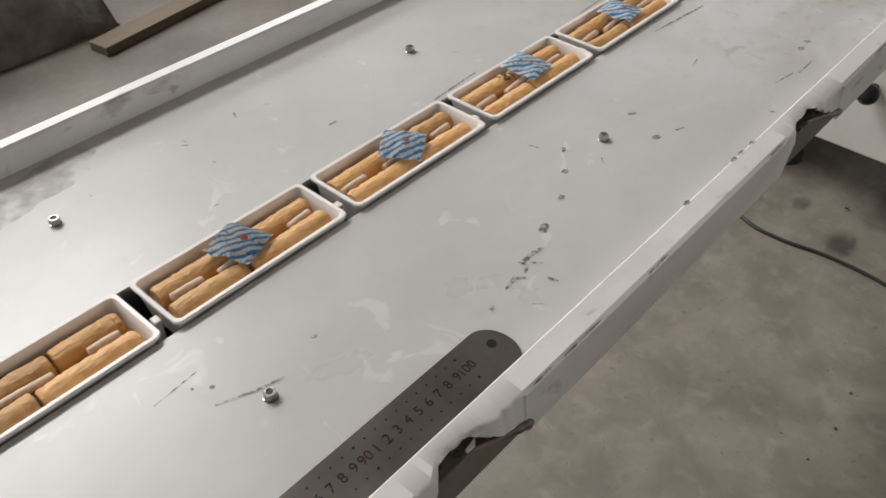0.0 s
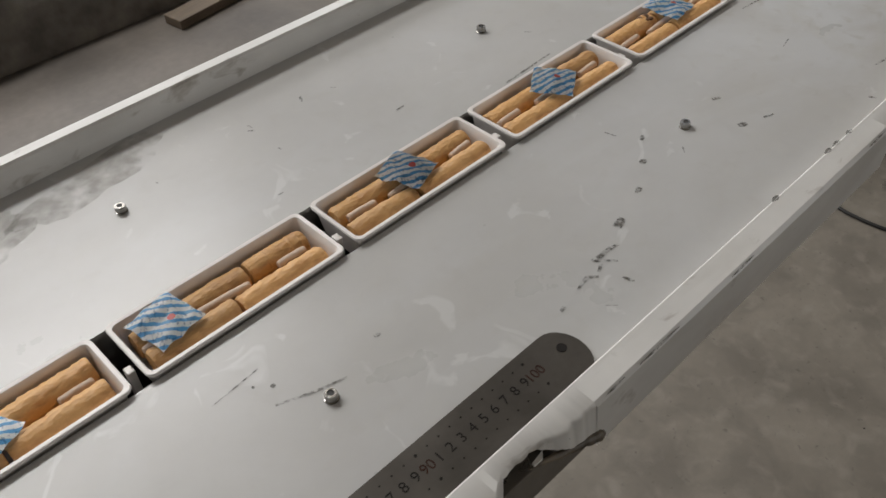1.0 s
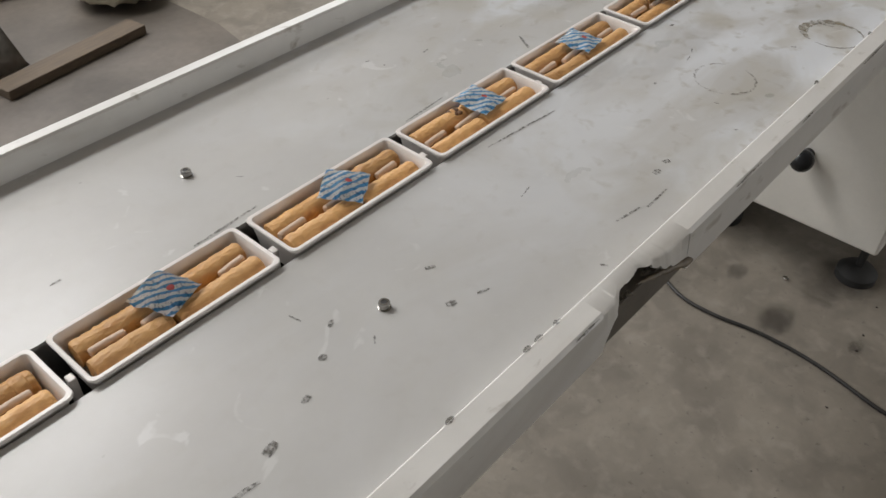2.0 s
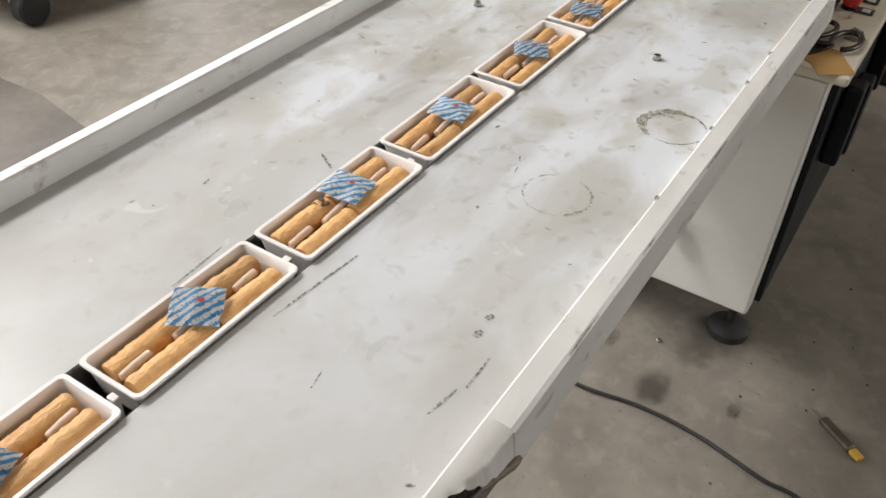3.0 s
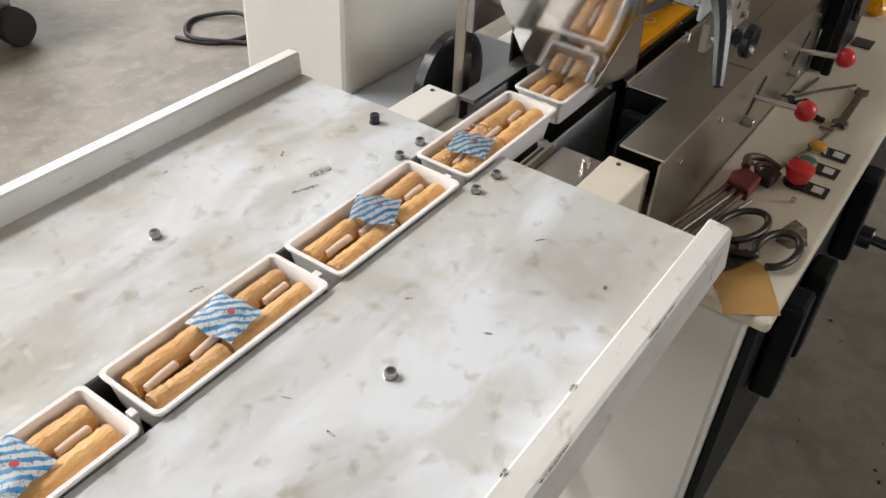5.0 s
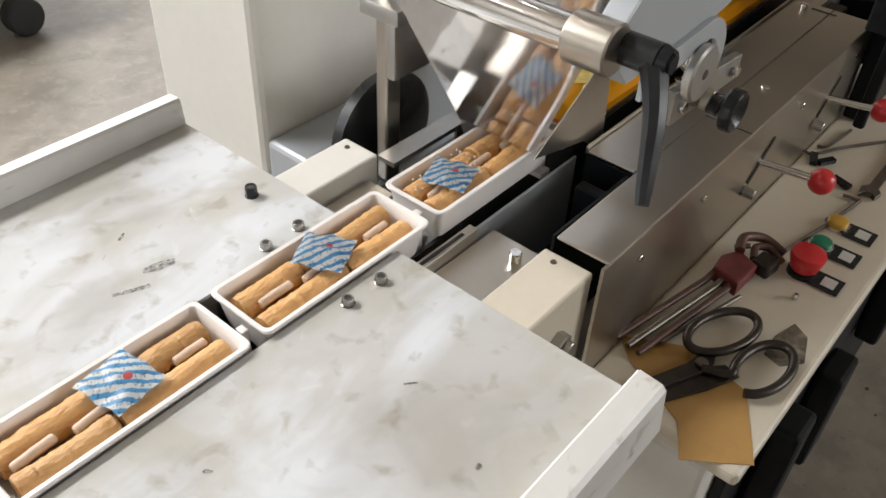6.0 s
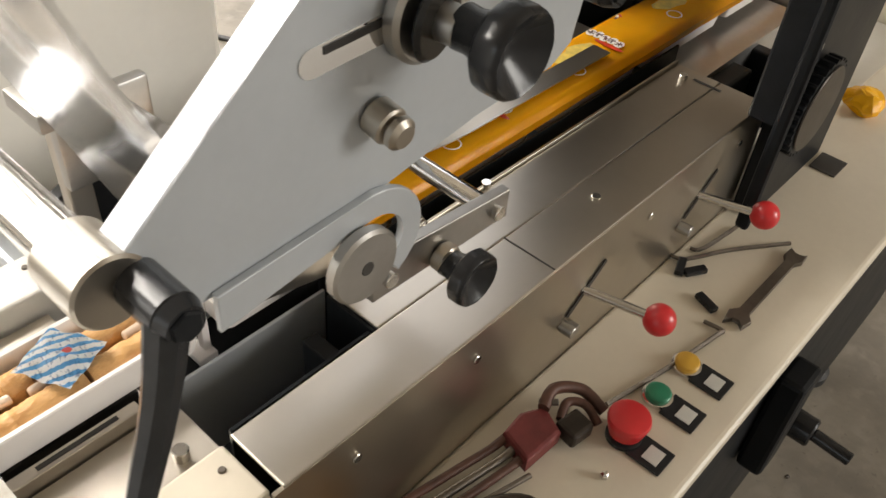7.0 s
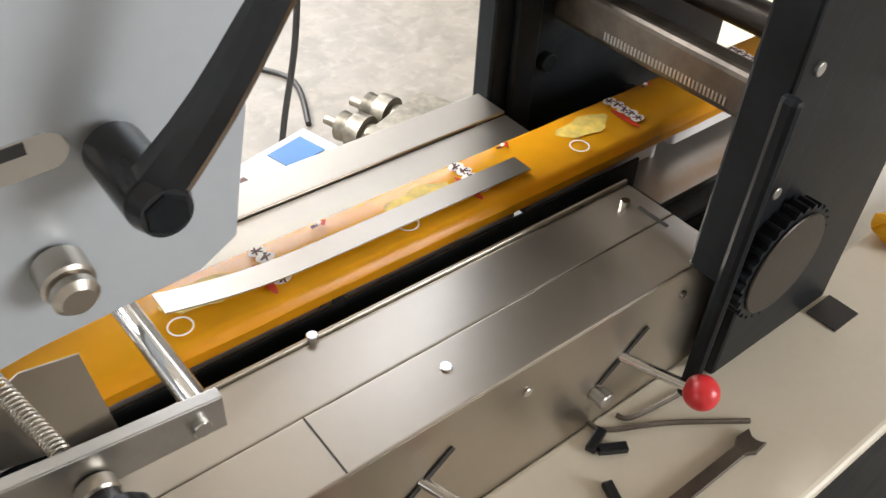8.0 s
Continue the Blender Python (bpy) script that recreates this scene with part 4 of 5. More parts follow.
def push_button(x, y, r, h, mat, label, mushroom=False):
    bm = B()
    if mushroom:
        rings(bm, [(x, y, SH), (x, y, SH + 0.008), (x, y, SH + 0.0085), (x, y, SH + 0.020), (x, y, SH + 0.0245), (x, y, SH + 0.0275), (x, y, SH + 0.0285)], [r * 0.6, r * 0.6, r * 0.78, r * 0.95, r, r * 0.95, r * 0.82], 28)
    else:
        rings(bm, [(x, y, SH), (x, y, SH + h), (x, y, SH + h + 0.001), (x, y, SH + h + 0.0015)], [r, r, r * 0.92, r * 0.8], 24)
    b = part("push_button", bm, mat, machine, label, smooth=True)
    bm = B()
    rings(bm, [(x, y, SH + 0.0002), (x, y, SH + 0.004), (x, y, SH + 0.005)], [r * 1.2 if not mushroom else r * 0.85] * 2 + [r * 0.7], 24)
    part("button_ring", bm, BLACK if mushroom else CHROME, b, smooth=True)
    bm = B()
    box(bm, x - 0.014, x + 0.014, y - 0.042, y - 0.010, SH + 0.0003, SH + 0.0023, 0.0008)
    pl = part("button_plate", bm, BLACK, machine, "black button plate")
    bm = B()
    box(bm, x - 0.008, x + 0.008, y - 0.036, y - 0.022, SH + 0.0024, SH + 0.003)
    part("legend", bm, LABEL, pl, "pale unreadable legend")


push_button(1.940, -0.122, 0.0185, 0, RED, "red mushroom stop button", True)
push_button(1.996, -0.120, 0.0115, 0.008, GREEN, "green start button")
push_button(2.046, -0.120, 0.0115, 0.008, YELLOW, "yellow button")

# film path: rods, web, tube
bm = B()
rod(bm, (1.592, -0.012, 1.03), (1.592, 0.36, 1.03), 0.0122, 32, 0.05)
part("guide_roller", bm, CHROME, machine, "polished guide roller", smooth=True)
bm = B()
rod(bm, (1.592, -0.0375, 1.03), (1.592, -0.006, 1.03), 0.0168, 32, 0.08)
part("roller_collar", bm, STEEL, machine, "turned steel collar", smooth=True)
for x, z, r in ((1.70, 1.19, 0.012), (1.66, 1.25, 0.012)):
    bm = B()
    rod(bm, (x, -0.02, z), (x, 0.36, z), r, 28, 0.05)
    part("guide_roller", bm, CHROME, machine, "polished guide roller", smooth=True)
bm = B()
box(bm, 1.692, 1.712, 0.244, 0.258, 0.745, 1.06, 0.002)
part("roller_post", bm, STEEL, machine, "polished steel post")
bm = B()
box(bm, 1.690, 1.765, 0.232, 0.2435, 0.865, 0.935, 0.003)
rod(bm, (1.738, 0.232, 0.895), (1.738, 0.216, 0.895), 0.011)
box(bm, 1.675, 1.72, 0.215, 0.2615, 0.93, 0.945, 0.002)
part("roller_block", bm, STEEL_DULL, machine, "steel clamp block", smooth=True)

TH_X, TH_Z = 1.716, RIM + 0.012      # throat of the former
LEAN_F = math.tan(radians(20))


def web(offset, mat, name, label):
    """The film coming down to the throat: a flat front narrowing to the tube, with two wings folding back."""
    bm = B()
    h = 0.42
    rows = []
    n = 16
    for i in range(n + 1):
        u = i / n
        z = TH_Z + h * u
        right, left = 0.0505 + 0.100 * min(1, u / 0.5), 0.036 + 0.075 * min(1, u / 0.5)
        row = []
        for j in range(13):
            s = -1 + 2 * j / 12
            y = YC + 0.006 + s * (left if s > 0 else right)
            rip = 0.0055 * max(0.0, min(1, (u - 0.22) * 2.6)) * noise.noise(Vector((s * 3.5 + 2, u * 6, 1.2)))
            row.append(bm.verts.new((TH_X - h * u * LEAN_F + offset + rip, y, z)))
        rows.append(row)
    for a, b in zip(rows, rows[1:]):
        for j in range(12):
            bm.faces.new((a[j], a[j + 1], b[j + 1], b[j]))
    for s in (12,):
        d = 1
        tip = bm.verts.new((TH_X + 0.130 + offset, YC + d * 0.041, TH_Z - 0.040))
        low = bm.verts.new((TH_X + 0.02 + offset, YC + d * 0.040, TH_Z - 0.055))
        for i in range(8):
            bm.faces.new((rows[i][s], rows[i + 1][s], tip))
        bm.faces.new((rows[0][s], tip, low))
    bmesh.ops.solidify(bm, geom=list(bm.faces), thickness=0.0004)
    return part(name, bm, mat, machine, label, smooth=True)


web(0.0, FOIL, "film_web", "mirror-silver inner face of the wrapping film")
bm = B()
prism(bm, [(1.712, 0.838), (1.796, 0.891), (1.828, 0.886), (1.838, 0.785), (1.798, 0.818)], "y", 0.0830, 0.0842, 0.0003)
part("former_flank", bm, STEEL, machine, "bright steel flank of the film former")

bm = B()
ty0, ty1, tz0, tz1 = YC - 0.0335, YC + 0.0335, 0.785, RIM + 0.0085
out = [(ty0 + 0.004, 0.8125), (ty0 + 0.002, tz1 - 0.018), (ty0 - 0.001, tz1 - 0.011), (ty0 + 0.002, tz1 - 0.004), (ty0 + 0.007, tz1 - 0.0008), (YC, tz1 + 0.001), (ty1 - 0.007, tz1 - 0.0008), (ty1 - 0.002, tz1 - 0.004), (ty1 + 0.001, tz1 - 0.011), (ty1 - 0.002, tz1 - 0.018), (ty1 - 0.008, 0.797)]
loops = []
for i in range(81):
    x = 1.785 + 1.165 * i / 80
    loops.append([bm.verts.new((x, y + 0.0006 * noise.noise(Vector((x * 30, j, 0))), z + 0.0010 * noise.noise(Vector((x * 22, j * 0.7, 3))))) for j, (y, z) in enumerate(out)])
for a, b in zip(loops, loops[1:]):
    for j in range(len(out) - 1):
        bm.faces.new((a[j], a[j + 1], b[j + 1], b[j]))
bmesh.ops.solidify(bm, geom=list(bm.faces), thickness=0.0005)
part("film_tube", bm, ORANGE, machine, "glossy orange film folded round the trays", smooth=True)
# added black strip makes the shadowed gap between film tube and deck lip
bm = B()
box(bm, 1.80, 2.33, ty0 - 0.0035, ty0 - 0.0010, 0.70, 0.8135)
part("gap_shade_strip", bm, BLACKPAINT_SHADE, machine, "black strip standing in for the shaded gap beside the film tube")
TOPZ = tz1 + 0.002
bm = B()
loops = []
for i in range(25):
    u = i / 24
    x = 1.888 + 0.317 * u
    z = TOPZ + 0.0025 + 0.015 * max(0, 1 - u / 0.35) ** 2
    lean = 0.003 * (1 - u)
    loops.append([bm.verts.new((x, 0.110 + lean, z)), bm.verts.new((x, 0.131 + lean, z)), bm.verts.new((x, 0.131 + lean, z + 0.0012)), bm.verts.new((x, 0.110 + lean, z + 0.0012))])
for a, b in zip(loops, loops[1:]):
    for j in range(4):
        bm.faces.new((a[j], a[(j + 1) % 4], b[(j + 1) % 4], b[j]))
bm.faces.new(loops[0][::-1])
bm.faces.new(loops[-1])
part("press_strip", bm, STEEL, machine, "bent stainless strip pressing on the film", smooth=True)

# prints that travel on the film
prints = []


def film_print(k):
    p = thing("film_print", "printed panel of the orange wrapping film with unreadable marks", "print", group="prints on the wrapping film")
    bm = B()
    prism(bm, [(0.030 * math.cos(a) * (1 + 0.15 * math.sin(3 * a)), 0.013 * math.sin(a) * (1 + 0.2 * math.cos(5 * a))) for a in [x * 0.35 for x in range(18)]], "z", 0, 0.0002)
    part("picture", bm, PRINT_YELLOW, p, "pale yellow picture of food", m=pose(-0.03, 0.004, 0))
    bm = B()
    prism(bm, [(0.0035 * math.cos(a), 0.018 * math.sin(a)) for a in [x * 0.35 for x in range(18)]], "z", 0.0003, 0.0005)
    part("red_oval", bm, PRINT_RED, p, "red oval", m=pose(0.011, -0.008, 0))
    rnd = random.Random(40 + k)
    for j in range(5):
        y, x = 0.021 - 0.0088 * j, 0.021 + 0.0015 * (j % 2)
        bm = B()
        prism(bm, [(0.0075 * math.cos(a), 0.0052 * math.sin(a)) for a in [q * 0.524 for q in range(12)]], "z", 0.0002 + 0.00002 * j, 0.0004 + 0.00002 * j)
        part("mark_ground", bm, PRINT_WHITE, p, m=pose(x, y, 0))
        for a in (12, 78, rnd.choice((35, 140))):
            bm = B()
            box(bm, -0.0045, 0.0045, -0.0007, 0.0007, 0.0006, 0.0008)
            part("mark", bm, PRINT_DARK, p, m=pose(x + rnd.uniform(-0.0015, 0.0015), y + rnd.uniform(-0.001, 0.001), 0, 0, 0, a))
    bm = B()
    tube(bm, (0, 0, 0.0002), (0, 0, 0.0004), 0.009, 0.0078)
    part("white_ring", bm, PRINT_WHITE, p, m=pose(-0.056, -0.016, 0))
    for j in range(3):
        bm = B()
        box(bm, -0.003, 0.003, -0.0015, 0.0015, 0.0002, 0.0005)
        part("mark", bm, (PRINT_DARK, PRINT_WHITE, PRINT_RED)[j], p, m=pose(0.07 + 0.004 * j, 0.022 + 0.0015 * (j % 2), 0, 0, 0, 25 * j))
    prints.append((k, p))


for k in (-2, -1, 0, 1):
    film_print(k)

# former side plate with its fittings
PY = -0.036
bm = B()
pts = [(1.600, 1.044), (1.602, 1.012), (1.615, 0.998), (1.70, 0.998), (1.80, 1.016), (1.865, 1.020), (1.882, 1.030), (1.892, 1.085), (1.92, 1.30), (1.855, 1.30), (1.689, 1.118)]
prism(bm, pts, "y", PY, PY + 0.018, 0.0012)
side = part("side_plate", bm, CAST, machine, "grey painted former side plate")
bm = B()
prism(bm, [(1.757 + sg * 0.066 + 0.0068 * math.cos(radians(a)), 1.091 + sg * 0.003 + 0.0068 * math.sin(radians(a))) for sg, a0 in ((1, -90), (-1, 90)) for a in range(a0, a0 + 181, 20)], "y", PY - 0.0006, PY + 0.002)
part("slot", bm, CHROME, side, "polished adjusting slot")
bm = B()
prism(bm, [(1.697, 1.090), (1.817, 1.0955), (1.817, 1.0995), (1.697, 1.0935)], "y", PY - 0.0012, PY + 0.002)
part("slot_shade", bm, DARK, side)


def star_knob(c, r, depth, parent):
    bm = B()
    x, y, z = c
    loops = []
    for w, k in ((0.0, 0.52), (0.2, 0.50), (0.42, 0.58), (0.56, 0.92), (0.62, 1.0), (0.86, 1.0), (0.96, 0.97), (1.0, 0.90), (0.98, 0.84), (0.70, 0.36), (0.68, 0.0001)):
        loop = []
        for a in range(72):
            t = 2 * math.pi * a / 72
            wob = 1 + 0.010 * math.cos(12 * t) * (1 if k > 0.85 else 0)
            loop.append(bm.verts.new((x + r * k * wob * math.cos(t), y - depth * w, z + r * k * wob * math.sin(t))))
        loops.append(loop)
    for a, b in zip(loops, loops[1:]):
        for j in range(72):
            bm.faces.new((a[j], a[(j + 1) % 72], b[(j + 1) % 72], b[j]))
    return part("star_knob", bm, BLACK, parent, "black fluted plastic knob", smooth=True)


star_knob((1.756, PY - 0.022, 1.091), 0.0205, 0.034, side)
bm = B()
rod(bm, (1.750, PY, 1.0925), (1.750, PY - 0.010, 1.0925), 0.0225, 32, 0.1)
part("washer", bm, STEEL_DULL, side, "thick grey washer", smooth=True)
bm = B()
rod(bm, (1.750, PY - 0.0098, 1.0925), (1.751, PY - 0.0140, 1.0923), 0.0195, 32, 0.1)
part("friction_disc", bm, BLACK, side, "black plastic friction disc", smooth=True)
bm = B()
rod(bm, (1.752, PY - 0.010, 1.092), (1.754, PY - 0.024, 1.091), 0.009, 20)
part("threaded_stud", bm, STEEL_DULL, side, smooth=True)
for x in (1.726, 1.815):
    bm = B()
    rod(bm, (x, PY, 1.050), (x, PY - 0.012, 1.048), 0.0095, 24)
    rod(bm, (x, PY - 0.012, 1.048), (x, PY - 0.020, 1.047), 0.0082, 24, 0.3)
    part("steel_stub", bm, STEEL, side, "turned steel stub", smooth=True)


def clamp_lever(hub, tip, parent):
    h, t = Vector(hub), Vector(tip)
    bm = B()
    rod(bm, h + Vector((0, 0.030, 0)), h + Vector((0, -0.006, 0)), 0.0105, 24)
    rings(bm, [h + Vector((0, -0.006, 0)), h + Vector((0, -0.012, 0))], [0.0105, 0.0085], 24)
    d = (t - h)
    n = 8
    rings(bm, [h + d * (k / n) + Vector((0, -0.012 * math.sin(math.pi * min(1, 2 * k / n) / 2) * 0.6, 0)) for k in range(n + 1)],
          [0.0095, 0.0088, 0.0080, 0.0074, 0.0069, 0.0064, 0.0059, 0.0054, 0.0042], 8)
    lv = part("clamp_lever", bm, BLACK, parent, "black plastic clamping lever", smooth=True)
    bm = B()
    rod(bm, h + Vector((0, -0.010, 0)), h + Vector((0, -0.0135, 0)), 0.0075, 6)
    part("lever_screw", bm, BLACKPAINT_SHADE, lv)


clamp_lever((1.602, -0.056, 1.029), (1.552, -0.084, 0.966), side)
clamp_lever((1.842, -0.070, 1.090), (1.895, -0.085, 1.175), side)

# tension bar below the plate
bm = B()
hook = [(1.632, 1.002)] + [(1.722 + 0.036 * math.cos(radians(a)), 0.974 + 0.034 * math.sin(radians(a))) for a in range(100, -65, -12)]
hook += [(1.722 + 0.023 * math.cos(radians(a)), 0.974 + 0.020 * math.sin(radians(a))) for a in range(-58, 92, 12)] + [(1.632, 0.980)]
prism(bm, hook, "y", -0.0405, -0.0362, 0.0008)
part("hook_bracket", bm, CAST, side, "grey hooked bracket")
bm = B()
rod(bm, (1.711, -0.0407, 0.973), (1.711, -0.0490, 0.973), 0.0215, 40, 0.08)
pul = part("pulley", bm, STEEL_DULL, machine, "turned steel pulley", smooth=True)
bm = B()
rod(bm, (1.711, -0.0480, 0.973), (1.711, -0.0494, 0.973), 0.0042, 18)
part("pulley_hole", bm, DARK, pul)
bm = B()
prism(bm, [(1.741, 0.9335), (1.869, 0.921), (1.869, 0.898), (1.745, 0.902)], "y", -0.019, -0.011, 0.0008)
bar = part("tension_bar", bm, STEEL_DULL, machine, "bright flat steel bar with two bolts")
for x, z in ((1.756, 0.916), (1.855, 0.910)):
    bm = B()
    rod(bm, (x, -0.019, z), (x, -0.024, z), 0.0052, 18)
    part("bar_bolt", bm, CHROME, bar, smooth=True)
star_knob((1.802, -0.026, 0.904), 0.0185, 0.026, bar)
bm = B()
rod(bm, (1.802, -0.019, 0.906), (1.802, -0.028, 0.905), 0.010, 20)
part("spacer", bm, STEEL, bar, smooth=True)
bm = B()
rod(bm, (1.857, 0.085, 0.908), (1.862, -0.011, 0.902), 0.0072, 24)
part("film_roller", bm, CHROME, machine, "short polished film roller", smooth=True)
bm = B()
pts = []
for k in range(330):
    a = k * 0.62
    u = k / 329
    pts.append((1.775 + 0.02 * u + 0.0045 * math.cos(a), 0.045 - 0.055 * u, 0.970 - 0.045 * u + 0.0045 * math.sin(a)))
rings(bm, pts, [0.00065] * len(pts), 5)
part("spring", bm, STEEL, machine, "coil spring", smooth=True)
bm = B()
box(bm, 1.69, 1.86, 0.062, 0.072, 0.93, 0.965, 0.002)
part("support_bar", bm, CAST, machine, "grey support bar")

# sealing head
head = thing("sealing_head", "black painted sealing head frame with cross bar and gear", "machine head")
bm = B()
box(bm, 2.292, 2.47, -0.060, -0.034, SH, 1.40, 0.004)
part("side_frame", bm, BLACKPAINT_SHADE, head, "black painted frame plate")
bm = B()
box(bm, 2.245, 2.2915, -0.064, -0.030, DK + 0.004, 1.40, 0.003)
part("front_post", bm, BLACKPAINT_SHADE, head, "black painted post")
bm = B()
box(bm, 2.235, 2.2445, -0.075, -0.060, 0.70, 0.990, 0.0045)
part("edge_strip", bm, BLACKPAINT_SHADE, head)
bm = B()
box(bm, 2.268, 2.64, 0.235, 0.262, 0.68, 1.40, 0.004)
part("side_frame", bm, BLACKPAINT_SHADE, head, "black painted frame plate")
bm = B()
box(bm, 2.288, 2.318, 0.226, 0.2345, 0.78, 1.40, 0.003)
part("guide_strip", bm, BLACKPAINT_SHADE, head)
bm = B()
rod(bm, (2.335, 0.235, 0.848), (2.335, 0.224, 0.848), 0.010, 20)
part("frame_bolt", bm, BLACKPAINT_SHADE, head, smooth=True)
bm = B()
box(bm, 2.465, 2.485, -0.033, 0.234, 0.68, 0.775, 0.003)
part("outfeed_plate", bm, BLACKPAINT_SHADE, head, "dark plate behind the jaw")
bm = B()
box(bm, 2.30, 2.42, 0.035, 0.225, 0.69, 0.775, 0.004)
part("lower_jaw_block", bm, BLACKPAINT_SHADE, head, "dark lower jaw block")
bm = B()
box(bm, 2.335, 2.362, -0.032, 0.233, 0.892, 0.934, 0.007, 3)
jaw = part("sealing_jaw", bm, TOOL, head, "dark grey serrated jaw bar")
for k in range(34):
    bm = B()
    box(bm, 2.3342, 2.3352, 0.03 + k * 0.004, 0.0322 + k * 0.004, 0.900, 0.908)
    part("serration", bm, STEEL_DULL, jaw)
bm = B()
rod(bm, (2.385, -0.032, 0.955), (2.385, 0.233, 0.955), 0.014, 24)
part("jaw_shaft", bm, TOOL_DARK, head, "dark turned shaft", smooth=True)
for y in (0.20, 0.010):
    bm = B()
    rod(bm, (2.372, y, 0.945), (2.372, y + 0.014, 0.945), 0.030, 28)
    part("jaw_bearing", bm, BLACKPAINT_SHADE, head, "black bearing block", smooth=True)
bm = B()
loops = []
gx, gz, gr = 2.300, 0.827, 0.053
for y in (-0.064, -0.078):
    loop = []
    for a in range(120):
        t = 2 * math.pi * a / 120
        r = gr * (1.0 if (a % 4) < 2 else 0.93)
        loop.append(bm.verts.new((gx + r * math.cos(t), y, gz + r * math.sin(t))))
    loops.append(loop)
for j in range(120):
    bm.faces.new((loops[0][j], loops[0][(j + 1) % 120], loops[1][(j + 1) % 120], loops[1][j]))
bm.faces.new(loops[0])
bm.faces.new(loops[1])
gear = part("gear", bm, BLACKPAINT_SHADE, head, "black toothed gear wheel")
bm = B()
rod(bm, (gx, -0.078, gz), (gx, -0.0805, gz), gr * 0.86, 48, 0.02)
part("gear_face", bm, TOOL_DARK, gear, "dark flat gear face", smooth=True)
# thin dark patch on the shelf beside the frame
bm = B()
box(bm, 2.435, 2.475, -0.095, -0.063, SH + 0.0002, SH + 0.002)
part("shelf_dark_patch", bm, DARK, head, "thin dark patch lying on the shelf")
bm = B()
box(bm, 2.33, 2.95, 0.06, 0.20, 0.75, 0.782)
part("outfeed_bed", bm, STEEL_DULL, head)
for x, z in ((2.40, 0.95), (2.38, 1.10), (2.27, 0.90), (2.265, 1.0)):
    bm = B()
    rod(bm, (x, -0.060, z), (x, -0.067, z), 0.005, 14)
    part("frame_screw", bm, STEEL_DULL, head, smooth=True)
bm = B()
box(bm, 2.96, 3.02, -0.16, 0.245, 0.2, 0.90, 0.006)
tagged(part("rear_panel", bm, CREAM, machine), "cream end panel")
for x, z in ((-0.10, 0.80), (-0.11, 0.77), (-0.13, 0.74)):
    bm = B()
    rod(bm, (2.96, x, z), (2.945, x, z), 0.008, 14)
    part("panel_knob", bm, BLACK, machine, smooth=True)

# ---- loose things on the shelf ----
S0 = SH + 0.001
sc = thing("tailor_scissors", "large blackened steel scissors lying on the shelf", "scissors", m=pose(1.742, -0.112, S0, 0, 0, 0))


def flat_loop(bm, pts, r, z):
    ps = [Vector((x, y, z)) for x, y in pts]
    n = len(ps)
    seg = 10
    loops = []
    for i in range(n):
        d = (ps[(i + 1) % n] - ps[i - 1]).normalized()
        u = Vector((-d.y, d.x, 0))
        loops.append([bm.verts.new(ps[i] + r * (math.cos(2 * math.pi * k / seg) * u + math.sin(2 * math.pi * k / seg) * Vector((0, 0, 1)))) for k in range(seg)])
    for i in range(n):
        a, b = loops[i], loops[(i + 1) % n]
        for k in range(seg):
            bm.faces.new((a[k], a[(k + 1) % seg], b[(k + 1) % seg], b[k]))
    return bm


def ellipse(cx, cy, a, b, turn, n=28):
    t = radians(turn)
    return [(cx + a * math.cos(2 * math.pi * k / n) * math.cos(t) - b * math.sin(2 * math.pi * k / n) * math.sin(t), cy + a * math.cos(2 * math.pi * k / n) * math.sin(t) + b * math.sin(2 * math.pi * k / n) * math.cos(t)) for k in range(n)]


bm = B()
flat_loop(bm, ellipse(0.049, 0.010, 0.042, 0.0215, -19), 0.0044, 0.009)
part("handle", bm, TOOL_DARK, sc, "blackened closed loop handle", smooth=True)
bm = B()
hook = [(0.031 + 0.040 * math.cos(radians(a)), -0.039 + 0.021 * math.sin(radians(a)) - 0.004 * math.cos(radians(a)), 0.008) for a in range(150, -190, -20)]
wire(bm, [(-0.006, 0.004, 0.007), (0.000, -0.012, 0.007)] + hook[1:], 0.0046, 10, 3)
part("handle", bm, TOOL_DARK, sc, "blackened open hooked handle", smooth=True)
for pts in ([(0.02, 0.012), (0.028, 0.004), (0.0, -0.004), (-0.10, 0.042), (-0.112, 0.056), (-0.09, 0.052), (-0.01, 0.016)], [(0.012, -0.026), (0.016, -0.010), (-0.004, 0.008), (-0.11, 0.048), (-0.118, 0.050), (-0.08, 0.022), (-0.02, -0.012)]):
    bm = B()
    prism(bm, pts, "z", 0.004 if pts[0][0] > 0.015 else 0.0005, 0.0075 if pts[0][0] > 0.015 else 0.004, 0.0006)
    part("blade", bm, TOOL_DARK, sc, "dark pointed blade")
bm = B()
rod(bm, (-0.002, 0.006, 0.004), (-0.002, 0.006, 0.011), 0.006)
part("pivot", bm, TOOL, sc, smooth=True)

bm = B()
prism(bm, [(1.7275, -0.028), (1.707, -0.050), (1.672, -0.120), (1.637, -0.140), (1.674, -0.190), (1.745, -0.150), (1.760, -0.085)], "z", SH + 0.0003, SH + 0.0009)
tagged(part("card_piece", bm, CARD), "tan cut piece of card hanging over the shelf edge", "card")

cr = thing("crimping_tool", "rusty red and brown crimping tool lying on the shelf", "hand tool", m=pose(1.813, -0.063, S0, 0, 0, -8))
